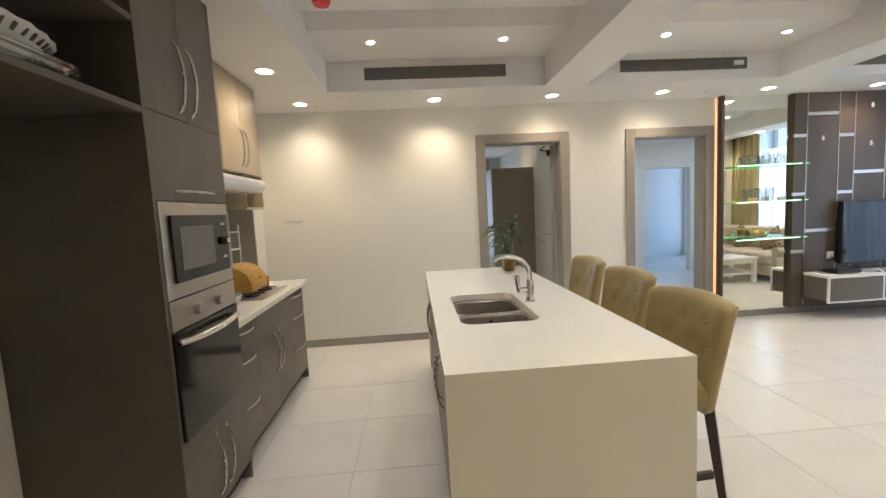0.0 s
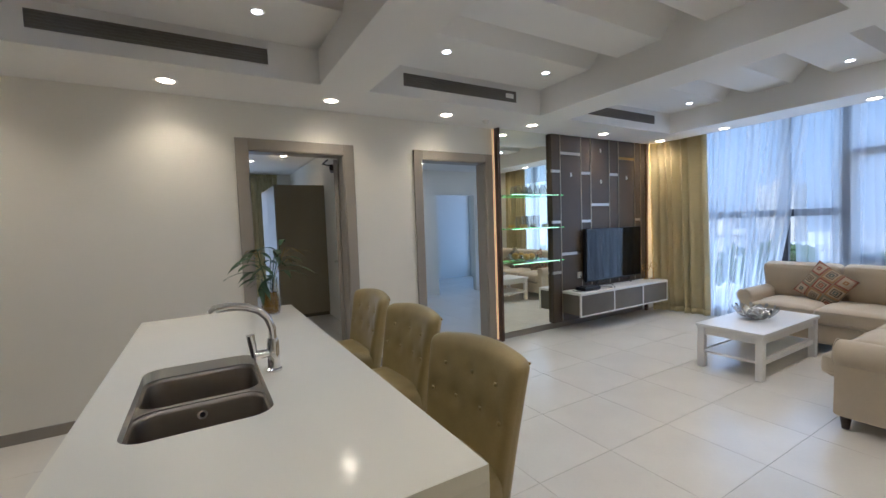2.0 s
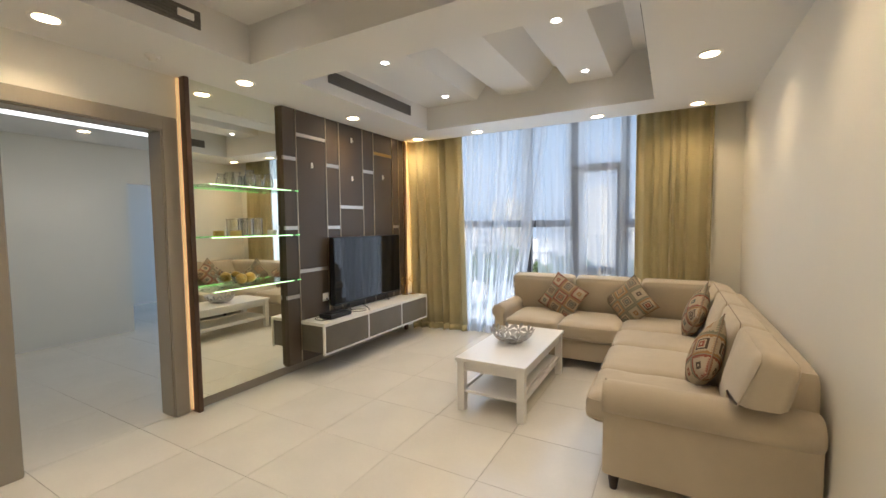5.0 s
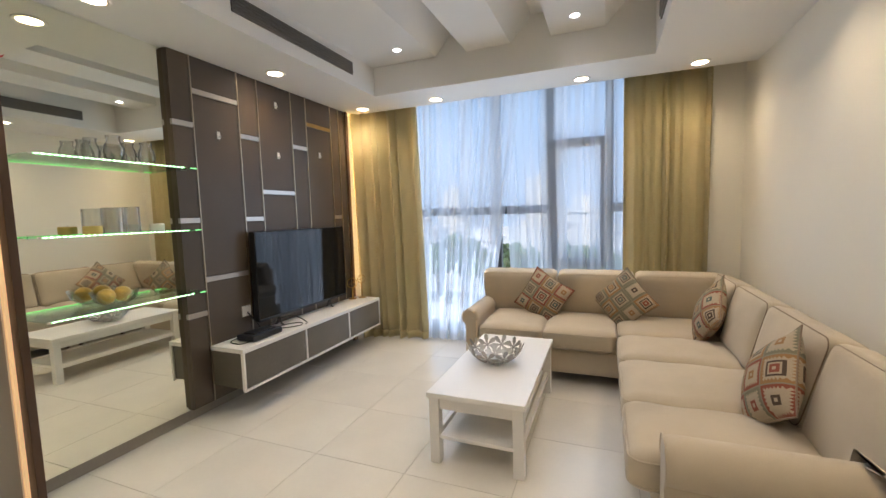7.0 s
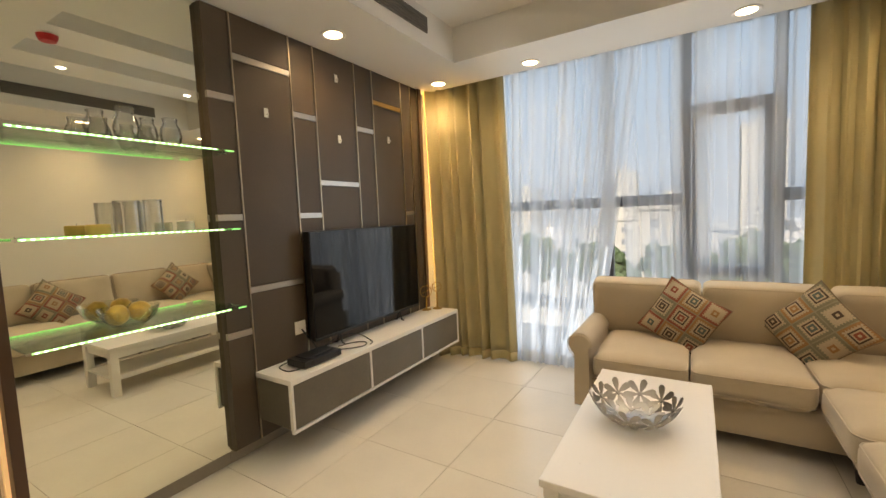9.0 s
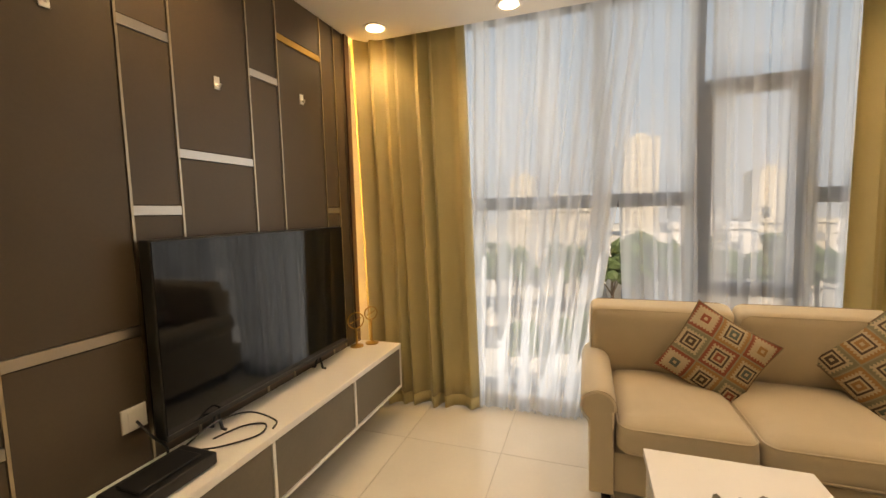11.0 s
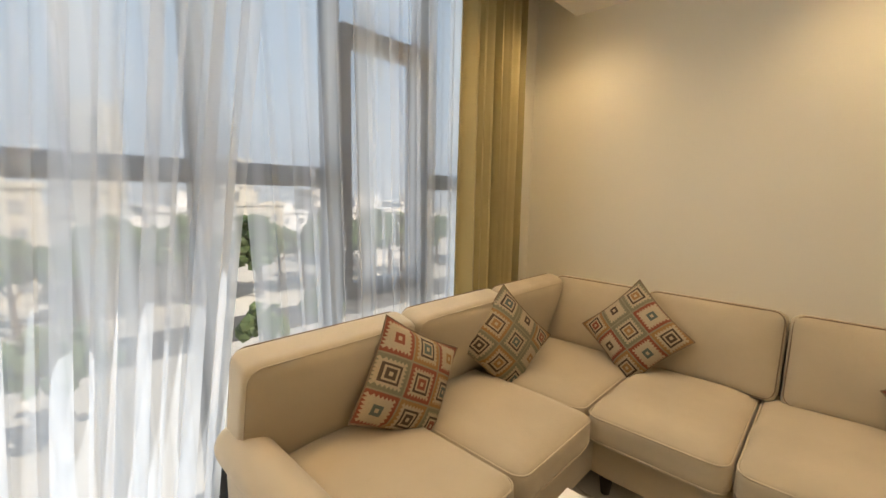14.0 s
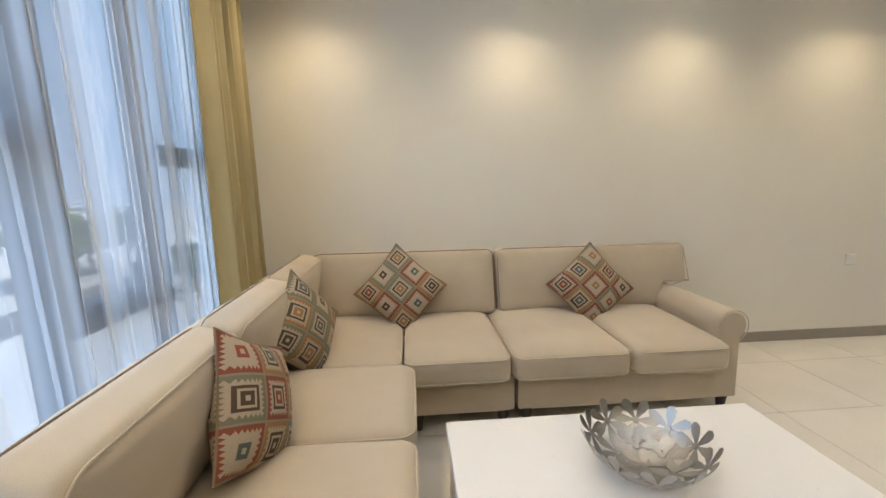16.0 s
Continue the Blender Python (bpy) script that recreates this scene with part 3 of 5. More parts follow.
def curtain(name, label, bm, mat, thick):
    ob = part(name, bm, mat, smooth=True)
    ob.data.shade_smooth()
    if thick:
        md = ob.modifiers.new("thickness", "SOLIDIFY")
        md.thickness = thick
    return tagged(ob, label, "curtain", "curtains at the window")


def drape(label, top, bottom, x, waves, amp, seed, along="y", lean=0.0, zt=2.82):
    """A lined drape: heading tape, cloth and hem, pleated alike."""
    c = (bottom[0] + bottom[1]) / 2
    d = thing("drape", (x, c, 0.015) if along == "y" else (c, x, 0.015), label, "curtain", "drapes at the windows")
    for nm, z0, z1, nz, thick in (("heading_tape", zt - 0.075, zt, 2, 0.005), ("cloth", 0.10, zt - 0.075, 14, 0.003), ("hem", 0.015, 0.10, 2, 0.006)):
        ends = [(top[k] + (bottom[k] - top[k]) * (zt - z) / (zt - 0.015)) for z in (z1, z0) for k in (0, 1)]
        ob = part(nm, hanging(ends[:2], ends[2:], x, z0, z1, waves, amp, seed, nz, along, lean, (0.015, zt)), DRAPE, d, smooth=True)
        ob.data.shade_smooth()
        md = ob.modifiers.new("thickness", "SOLIDIFY")
        md.thickness = thick
    return d


drape("olive-gold heavy drape gathered beside the window", (4.17, 4.98), (4.10, 4.90), 7.37, 7, 0.055, 4, lean=-0.13)
drape("olive-gold heavy drape gathered behind the corner sofa", (2.03, 1.30), (2.02, 1.31), 7.44, 8, 0.045, 9, lean=0.10)
drape("olive-gold bedroom drape beside the window", (1.0, 1.58), (1.0, 1.58), 10.9, 8, 0.035, 6, along="x", zt=2.73)
drape("olive-gold bedroom drape behind the wardrobe", (2.0, 2.6), (2.0, 2.6), 10.9, 8, 0.035, 7, along="x", zt=2.73)
curtain("sheer_curtain", "white sheer voile hanging before the window, pulled aside", hanging(None, lambda z: (4.24, 3.05 + max(0, 2.55 - z) * 0.142), 7.50, 0.02, 2.82, 14, 0.024, 21, 20, fold=0.030, kick=0.09), VOILE, 0)
curtain("sheer_curtain", "white sheer voile hanging before the window", hanging(None, lambda z: (3.19 - max(0, 2.2 - z) * 0.045, 1.84), 7.535, 0.02, 2.82, 18, 0.018, 33, 20, fold=0.030, bunch=1.25), VOILE, 0)
# this voile is an addition that brightens the bedroom window
curtain("sheer_curtain", "white sheer voile added at the bedroom window so that it glows", hanging((1.5, 2.1), (1.5, 2.1), 10.97, 0.02, 2.73, 9, 0.02, 41, along="x", fold=0.01), VOILE, 0)
tr = thing("curtain_track", (7.43, 3.1, 2.82), "white curtain track in the ceiling slot", "curtain rail")
part("rail", box(7.38, 7.40, 1.1, 4.95, 2.82, 2.838), PLASTIC, tr)
part("rail", box(7.505, 7.525, 1.1, 4.95, 2.82, 2.838), PLASTIC, tr)

# ---- lamps in the ceiling ----


def lamp(kind, x, y, z, watts, col, cone, blend=0.6, size=0.04):
    l = new(kind + "_light", bpy.data.lights.new(kind, "SPOT"))
    l.data.energy, l.data.color, l.data.spot_size, l.data.spot_blend, l.data.shadow_soft_size = watts, col, radians(cone), blend, size
    l.matrix_world = Matrix.Translation((x, y, z))
    return l


def downlight(x, y, z=C, first=[None], group="ceiling downlights", watts=DOWN_W, col=WARM):
    if first[0] is None:
        d = thing("downlight", (x, y, z), "round recessed warm white downlight, lit", "ceiling light", group)
        ring = [(0.058, -0.004), (0.078, -0.007), (0.082, -0.003), (0.082, 0.0), (0.058, 0.0)]
        part("trim_ring", lathe(ring + [ring[0]], x, y, z - 0.0005), PLASTIC, d, "white trim ring", smooth=True)
        part("lens", lathe([(0.0, -0.0045), (0.058, -0.0045), (0.058, -0.001), (0.0, -0.001)], x, y, z), LAMPGLOW, d, "glowing lens")
        first[0] = d
    else:
        copy_thing(first[0], Matrix.Translation((x, y, z)))
    lamp("downlight", x, y, z - 0.02, watts, col, 138, 1.0)


for x in (-0.46, 0.90, 2.14, 3.35, 4.55, 5.83, 7.12):
    downlight(x, 4.69)
downlight(-0.46, 3.71)
for y in (3.82, 2.40, 1.48):
    downlight(7.14, y)
# x = 2.14 is unseen, added along the row to brighten the sofa's west end
for x in (5.80, 4.61, 3.35, 2.14):
    downlight(x, 1.47)
# the next three are unseen, added to brighten the kitchen and side passage
downlight(-0.46, 2.2)
downlight(0.9, 0.9)
downlight(0.9, -0.7)
downlight(2.35, 8.45, 2.75)
# this one is unseen, added to brighten the bedroom
downlight(1.0, 6.3, 2.75)
downlight(1.89, 9.15, 2.75)
downlight(4.57, 7.64, 2.60, watts=6.0, col=COOL)


def tray_spot(x, y, first=[None]):
    z = 2.90
    if first[0] is None:
        d = thing("spot_light", (x, y, z), "small recessed spot light, lit", "ceiling light", "tray spots")
        part("trim_ring", lathe([(0.032, -0.003), (0.042, -0.006), (0.047, -0.002), (0.047, 0.0), (0.032, 0.0), (0.032, -0.003)], x, y, z - 0.0005), PLASTIC, d, smooth=True)
        part("lens", lathe([(0.0, -0.009), (0.026, -0.007), (0.0315, -0.004), (0.0315, -0.001), (0.0, -0.001)], x, y, z), SPOTGLOW, d)
        first[0] = d
    else:
        copy_thing(first[0], Matrix.Translation((x, y, z)))
    lamp("spot", x, y, z - 0.015, SPOT_W, COOL, 118, 0.9, 0.02)


for x in (0.35, 1.46, 2.89, 4.00, 5.36, 6.46):
    tray_spot(x, 3.90)
for x in (0.35, 1.46, 2.89, 4.00, 5.36, 6.46):
    tray_spot(x, 2.41)

# air vents in the north side of each tray
for x0, x1, y, f in ((0.24, 1.57, TYN, -1), (2.69, 3.98, TYN, -1), (5.09, 6.38, TYN, -1), (5.09, 6.38, TYS, 1)):
    v = thing("air_vent", ((x0 + x1) / 2, y, 2.73), "long grey slot air vent in the ceiling tray", "air vent", "ceiling vents")
    part("frame", box(x0, x1, *sorted((y + f * 0.0005, y + f * 0.012)), 2.725, 2.835, 0.003), VENT, v)
    for i in range(5):
        z = 2.742 + i * 0.019
        part("slat", box(x0 + 0.012, x1 - 0.012, *sorted((y + f * 0.0125, y + f * 0.020)), z, z + 0.011), VENT, v)
    if x0 == 2.69:
        part("sensor", box(x1 - 0.15, x1 - 0.05, y - 0.032, y - 0.0205, 2.755, 2.80, 0.005), PLASTIC, v, "small cream sensor clipped on the slats")
slab = part("ceiling_second_room", box(3.06, 7.59, 5.19, 8.39, 2.6005, 2.63), CEIL)
tagged(slab, "white painted ceiling of the second room", "ceiling", kind="structure")
cv = thing("cove_light", (4.3, 7.03, 2.60), "glowing white light slot in the ceiling of the next room", "light strip")
part("diffuser", box(3.15, 5.9, 6.99, 7.32, 2.592, 2.600), glow("cove_glow", (0.95, 0.98, 1.0), 1.6), cv)
s = thing("motion_sensor", (3.9, 4.74, C), "small white motion sensor on the ceiling", "sensor")
part("base", lathe([(0.0, -0.02), (0.035, -0.02), (0.045, -0.005), (0.045, 0.0), (0.0, 0.0)], 3.9, 4.74, C - 0.0005), PLASTIC, s, smooth=True)
part("eye", lathe([(0.0, -0.045), (0.018, -0.04), (0.026, -0.025), (0.026, -0.0205), (0.0, -0.0205)], 3.9, 4.74, C), PLASTIC, s, smooth=True)
for x in (0.11, 5.05):
    s = thing("smoke_detector", (x, 3.16, 2.9), "smoke detector under a red dust cap", "smoke detector", "smoke detectors")
    part("cap", lathe([(0.0, -0.06), (0.05, -0.056), (0.062, -0.03), (0.065, -0.012), (0.0, -0.012)], x, 3.16, 2.8995), RED, s, "red dust cap", smooth=True)
    part("base", lathe([(0.0, -0.0115), (0.06, -0.0115), (0.06, 0.0), (0.0, 0.0)], x, 3.16, 2.8995), PLASTIC, s, smooth=True)


# ---- mirror wall and media wall ----
mir = thing("wall_mirror", (4.67, YN, 0.09), "tall clear wall mirror beside the dark media wall", "mirror")
bm = box(-0.4275, 0.4275, 0.0, 0.006, 0.09, C - 0.003)
bm.transform(pose(4.6725, 4.978, 0, 0, 0, 0.8))
part("glass", bm, MIRROR, mir, "silvered mirror glass")
part("backing", box(4.245, 5.10, 4.993, YN - 0.0005, 0.09, C - 0.003), PANEL, mir)
part("side_board", box(4.205, 4.243, 4.93, YN - 0.0005, 0.0, C - 0.003, 0.002), BROWN, mir, "dark brown edge board")
part("plinth", box(4.245, 5.10, 5.012, YN - 0.0005, 0.0, 0.089), TAUPE, mir, "grey recessed plinth board")
led = thing("led_strip", (4.197, 5.0, 0.0), "warm glowing light strip beside the mirror", "light strip", "vertical light strips")
part("strip", box(4.191, 4.2045, 4.995, 5.02, 0.02, C - 0.01), LEDWARM, led)
led = thing("led_strip", (7.17, 4.97, 0.0), "warm glowing light strip behind the media wall edge", "light strip", "vertical light strips")
part("strip", box(7.161, 7.172, 4.957, 4.985, 0.53, C - 0.01), LEDBACK, led)

mw = thing("media_wall", (6.12, YN, 0), "espresso brown panelled media wall with champagne metal strips", "wall panel")
part("core", box(5.102, 7.15, 4.955, YN - 0.0005, 0.09, C - 0.002), PANEL, mw)
part("plinth", box(5.102, 7.15, 5.012, YN - 0.0005, 0.0, 0.089), TAUPE, mw, "grey recessed plinth board")
part("end_board", box(7.11, 7.16, 4.918, 4.954, 0.0, C - 0.002, 0.002), BROWN, mw, "reddish brown end board")
COLS = ((5.102, 5.255, (2.14, 1.46, 0.775)), (5.265, 5.655, (2.385, 1.02)), (5.665, 5.855, (2.13, 1.46)), (5.865, 6.255, (1.69,)),
        (6.265, 6.46, (2.13,)), (6.47, 6.845, (2.375,)), (6.855, 6.99, (1.455,)), (7.0, 7.108, ()))
for x0, x1, cuts in COLS:
    zs = [0.10] + sorted(cuts) + [C - 0.004]
    for a, b in zip(zs, zs[1:]):
        lo = a + (0.020 if a != 0.10 else 0)
        hi = b - (0.020 if b != zs[-1] else 0)
        part("panel", box(x0, x1, 4.935, 4.9545, lo, hi, 0.002, seg=1), PANEL, mw)
    for c in cuts:
        part("metal_bar", box(x0, x1, 4.932, 4.9545, c - 0.018, c + 0.018, 0.001, seg=1), STEEL if c != 2.375 else BRASS, mw, "polished metal bar")
    part("metal_strip", box(x1 + 0.0005, x1 + 0.0095, 4.930, 4.9545, 0.10, C - 0.004), TRIM, mw, "champagne metal strip")
for x, z in ((5.46, 2.10), (6.07, 2.46), (6.07, 2.02), (6.65, 2.09)):
    h = thing("wall_hook", (x, 4.935, z), "small white adhesive hook on the dark panel", "hook", "wall hooks")
    part("plate", box(x - 0.014, x + 0.014, 4.929, 4.9345, z - 0.028, z + 0.028, 0.002), PLASTIC, h)
    part("peg", tube([(x, 4.929, z - 0.008), (x, 4.915, z - 0.016), (x, 4.910, z - 0.004)], 0.004), PLASTIC, h, smooth=True)


def socket(name, x, y, z, out, label, gangs=1):
    """A white wall plate on a wall that faces out (+1 or -1 along y)."""
    s = thing(name, (x, y, z), label, "socket" if "socket" in name else "switch")
    w = 0.043 * gangs
    a, b = sorted((y + out * 0.0005, y + out * 0.009))
    part("plate", box(x - w, x + w, a, b, z - 0.043, z + 0.043, 0.003), PLASTIC, s)
    # thin dark frame, painted in place of the shadow line round the plate
    c, d = sorted((y + out * 0.0002, y + out * 0.004))
    part("shadow_frame", box(x - w - 0.001, x + w + 0.001, c, d, z - 0.0455, z + 0.0435), GROUT, s, "dark frame painted as the plate's shadow line")
    a, b = sorted((y + out * 0.0095, y + out * 0.013))
    for i in range(gangs):
        cx = x - w + 0.043 + 0.086 * i
        part("rocker", box(cx - 0.026, cx + 0.026, a, b, z - 0.03, z + 0.03, 0.002), PLASTIC, s)
    return s


socket("light_switch", -0.765, YN, 1.50, -1, "white light switch plate on the cream wall")
socket("light_switch", -0.665, YN, 1.49, -1, "white light switch plate on the cream wall")
socket("wall_socket", 3.01, YS, 0.66, 1, "white socket plate on the cream wall")
socket("wall_socket", 5.60, 4.935, 0.71, -1, "white socket plate on the dark panel, plugs in use", 1)

# floating cabinet
fc = thing("tv_cabinet", (6.2, 4.93, 0.21), "wall-hung dark cabinet with white top and white edges", "tv cabinet")
part("carcass", box(5.262, 7.15, 4.632, 4.929, 0.222, 0.488), DARKLAM, fc)
part("top", box(5.25, 7.165, 4.605, 4.9295, 0.490, 0.522, 0.003), WHITE, fc, "cream white top board")
part("bottom_edge", box(5.25, 7.165, 4.605, 4.631, 0.205, 0.2215, 0.002), WHITE, fc)
for x in (5.25, 5.915, 6.555, 7.149):
    part("edge_strip", box(x, x + 0.016, 4.605, 4.631, 0.2225, 0.489, 0.001), WHITE, fc, "white edge strip")
for x0, x1 in ((5.268, 5.913), (5.933, 6.553), (6.573, 7.147)):
    part("drawer_front", box(x0, x1, 4.610, 4.631, 0.226, 0.486, 0.002), DARKLAM, fc)

tv = thing("television", (6.245, 4.86, 0.522), "large black flat television on the floating cabinet", "television")
part("housing", box(5.645, 6.862, 4.843, 4.898, 0.605, 1.353, 0.006), BLACK, tv)
part("screen", box(5.652, 6.855, 4.8395, 4.8425, 0.626, 1.345), SCREEN, tv, "glossy black screen")
part("lower_bezel", box(5.645, 6.862, 4.836, 4.8425, 0.605, 0.624, 0.002), BLACK, tv)
for x in (5.89, 6.60):
    part("foot", tube([(x, 4.868, 0.615), (x, 4.845, 0.530), (x, 4.825, 0.530)], 0.007), BLACK, tv, smooth=True)
    part("foot", tube([(x, 4.868, 0.615), (x, 4.90, 0.530), (x, 4.921, 0.530)], 0.007), BLACK, tv, smooth=True)
bx = thing("set_top_box", (5.55, 4.74, 0.522), "black set-top box with loose cables on the cabinet", "set-top box")
part("case", box(5.40, 5.70, 4.66, 4.83, 0.528, 0.572, 0.006), BLACK, bx)
part("feet", box(5.42, 5.68, 4.68, 4.81, 0.5225, 0.5278), BLACK, bx)
part("lid_ridge", box(5.44, 5.66, 4.69, 4.80, 0.5725, 0.582, 0.004), BLACK, bx)


def cable(name, pts, r, label, mat=BLACK):
    P = [Vector(p) for p in pts]
    out = []
    for i in range(len(P) - 1):
        p0, p1, p2, p3 = P[max(0, i - 1)], P[i], P[i + 1], P[min(len(P) - 1, i + 2)]
        for k in range(6):
            s = k / 6
            out.append(0.5 * ((2 * p1) + (p2 - p0) * s + (2 * p0 - 5 * p1 + 4 * p2 - p3) * s * s + (3 * p1 - p0 - 3 * p2 + p3) * s ** 3))
    out.append(P[-1])
    return tagged(part(name, tube(out, r, sides=6), mat, smooth=True), label, "cable")


cable("cable", ((5.70, 4.80, 0.55), (5.78, 4.74, 0.53), (5.90, 4.66, 0.527), (5.98, 4.70, 0.527), (5.94, 4.78, 0.527), (5.82, 4.82, 0.527)), 0.004, "black loose cable curled on the cabinet")
cable("cable", ((5.68, 4.84, 0.54), (5.80, 4.80, 0.60), (5.93, 4.74, 0.60), (6.02, 4.68, 0.527), (5.96, 4.64, 0.527)), 0.004, "black loose cable looped by the television")
cable("cable", ((5.60, 4.92, 0.70), (5.62, 4.88, 0.64), (5.66, 4.86, 0.57), (5.64, 4.85, 0.53)), 0.005, "black power cable hanging from the socket")
cable("cable", ((5.40, 4.70, 0.53), (5.34, 4.74, 0.527), (5.36, 4.85, 0.527), (5.46, 4.88, 0.527)), 0.004, "black cable beside the set-top box")


def ring_ornament(x, y, h, r, label):
    o = thing("ornament", (x, y, 0.522), label, "ornament", "brass ornaments")
    part("base", lathe([(0.0, 0.0), (0.045, 0.0), (0.045, 0.008), (0.012, 0.016), (0.007, 0.02), (0.007, h), (0.0, h)], x, y, 0.5225), BRASS, o, smooth=True)
    part("ring", tube([(x + 0.73 * r * math.cos(a), y - 0.68 * r * math.cos(a), 0.5225 + h + r + r * math.sin(a)) for a in [2 * math.pi * i / 24 for i in range(24)]], 0.004, closed=True), BRASS, o, smooth=True)
    part("needle", tube([(x - 0.51 * r, y + 0.48 * r, 0.5225 + h + r * 0.7), (x + 0.51 * r, y - 0.48 * r, 0.5225 + h + r * 1.3)], 0.003), BRASS, o, smooth=True)


ring_ornament(7.02, 4.868, 0.125, 0.055, "small brass ring ornament on a foot")
ring_ornament(7.11, 4.80, 0.17, 0.045, "small brass ring ornament on a taller foot")

# glass shelves before the mirror
bm = box(-0.006, 0.006, -0.0015, 0.0, -0.003, 0.003)
LEDMESH = bpy.data.meshes.new("led")
bm.to_mesh(LEDMESH)
bm.free()
LEDMESH.materials.append(LEDDOT)

for z in (1.807, 1.395, 0.970):
    sh = thing("glass_shelf", (4.8, 4.97, z), "clear glass shelf with a glowing green edge", "shelf", "lit glass shelves")
    part("pane", box(4.25, 5.12, 4.76, 4.970, z - 0.004, z + 0.004), GREENGLASS, sh)
    for e0, e1 in ((4.262, 5.035), (5.075, 5.12)):
        part("light_edge", box(e0, e1, 4.756, 4.7595, z - 0.0035, z + 0.0035), LEDGREEN, sh, "glowing green front edge")
    for k in range(29):
        share("led", LEDMESH, sh, Matrix.Translation((4.275 + k * 0.0265 - 4.8, 4.7555 - 4.97, 0)))
    part("bracket", box(4.244, 4.261, 4.754, 4.7595, z - 0.005, z + 0.005), CHROME, sh)
    part("bracket", box(4.30, 4.33, 4.9675, 4.9705, z - 0.012, z + 0.012), CHROME, sh)


def glass_jar(x, y, z, r, h):
    g = thing("glass_jar", (x, y, z), "clear round-bellied glass jar on the shelf", "glass", "glasses on the shelf")
    prof = [(0.0, 0.0), (r * 0.55, 0.0), (r * 0.9, h * 0.16), (r, h * 0.4), (r * 0.88, h * 0.66), (r * 0.62, h * 0.84), (r * 0.7, h)]
    inner = [(max(0.0, q - 0.003), max(0.006, v)) for q, v in prof[::-1]]
    part("body", lathe(prof + inner, x, y, z + 0.0005, 20), CLEARGLASS, g, smooth=True)
    part("rim", tube([(x + (r * 0.7 - 0.0015) * math.cos(a), y + (r * 0.7 - 0.0015) * math.sin(a), z + h + 0.002) for a in [2 * math.pi * i / 20 for i in range(20)]], 0.0028, closed=True, sides=6), CLEARGLASS, g, smooth=True)


SZ = (1.811, 1.399, 0.974)
for x, r, h in ((4.57, 0.045, 0.12), (4.67, 0.052, 0.145), (4.77, 0.042, 0.12), (4.86, 0.048, 0.13)):
    glass_jar(x, 4.86 + 0.02 * math.sin(40 * x), SZ[0], r, h)


def candle(x, y, z, r, h, mat, label):
    c = thing("candle", (x, y, z), label, "candle", "candles on the shelves")
    part("wax", lathe([(0.0, 0.0), (r - 0.003, 0.0), (r, 0.004), (r, h - 0.004), (r - 0.004, h), (0.0, h - 0.003)], x, y, z + 0.0005, 20), mat, c, smooth=True)
    part("wick", tube([(x, y, z + h - 0.003), (x + 0.002, y, z + h + 0.010)], 0.0012), BLACK, c)


candle(4.535, 4.86, SZ[1], 0.044, 0.045, CANDLE, "short yellow candle on the glass shelf")
candle(4.90, 4.87, SZ[1], 0.040, 0.048, PORCELAIN, "short cream candle on the glass shelf")
for x, r, h in ((4.655, 0.052, 0.145), (4.76, 0.040, 0.15)):
    f = thing("glass_holder", (x, 4.88, SZ[1]), "tall clear glass cylinder candle holder", "candle holder", "glass holders on the shelf")
    part("cylinder", lathe([(0.0, 0.0), (r, 0.0), (r, h), (r - 0.003, h), (r - 0.003, 0.010), (0.0, 0.010)], x, 4.88, SZ[1] + 0.0005, 22), CLEARGLASS, f, smooth=True)
    part("rim", tube([(x + (r - 0.0015) * math.cos(a), 4.88 + (r - 0.0015) * math.sin(a), SZ[1] + h + 0.002) for a in [2 * math.pi * i / 22 for i in range(22)]], 0.0026, closed=True, sides=6), CLEARGLASS, f, smooth=True)
BX = 4.62
bwl = thing("glass_bowl", (BX, 4.87, SZ[2]), "shallow glass bowl holding rough gold balls", "bowl")
part("bowl", lathe([(0.0, 0.0), (0.05, 0.0), (0.10, 0.035), (0.12, 0.09), (0.116, 0.09), (0.096, 0.038), (0.048, 0.005), (0.0, 0.005)], BX, 4.87, SZ[2] + 0.0005), VASEGLASS, bwl, smooth=True)
for n, (dx, dy) in enumerate(((-0.046, 0.0), (0.046, 0.012))):
    gbal = thing("gold_ball", (BX + dx, 4.87 + dy, SZ[2] + 0.012), "rough gold decorative ball in the glass bowl", "ornament", "gold balls in the bowl")
    bm = bmesh.new()
    bmesh.ops.create_icosphere(bm, subdivisions=3, radius=0.046)
    for v in bm.verts:
        v.co *= 1 + 0.10 * noise.noise(v.co * 45 + Vector((n * 7.1, 0, 0)))
        v.co += Vector((BX + dx, 4.87 + dy, SZ[2] + 0.062))
    part("ball", bm, GOLD, gbal, smooth=True)

# ---- sofa ----
so = thing("corner_sofa", (6.0, 2.0, 0), "large beige linen corner sofa with rolled arms and dark piping", "sofa")
part("base", soft(7.03, 2.235, 0.195, 0.88, 2.19, 0.21, 0.025, n=7), SOFA, so, smooth=True)
part("base", soft(6.30, 1.545, 0.195, 0.605, 0.89, 0.21, 0.025, n=7), SOFA, so, smooth=True)
part("base", soft(5.40, 1.545, 0.195, 1.18, 0.89, 0.21, 0.025, n=7), SOFA, so, smooth=True)
part("back_frame", soft(7.37, 2.21, 0.54, 0.19, 2.09, 0.50, 0.05, n=7), SOFA, so, smooth=True)
part("back_frame", soft(6.03, 1.145, 0.54, 2.47, 0.19, 0.50, 0.05, n=7), SOFA, so, smooth=True)


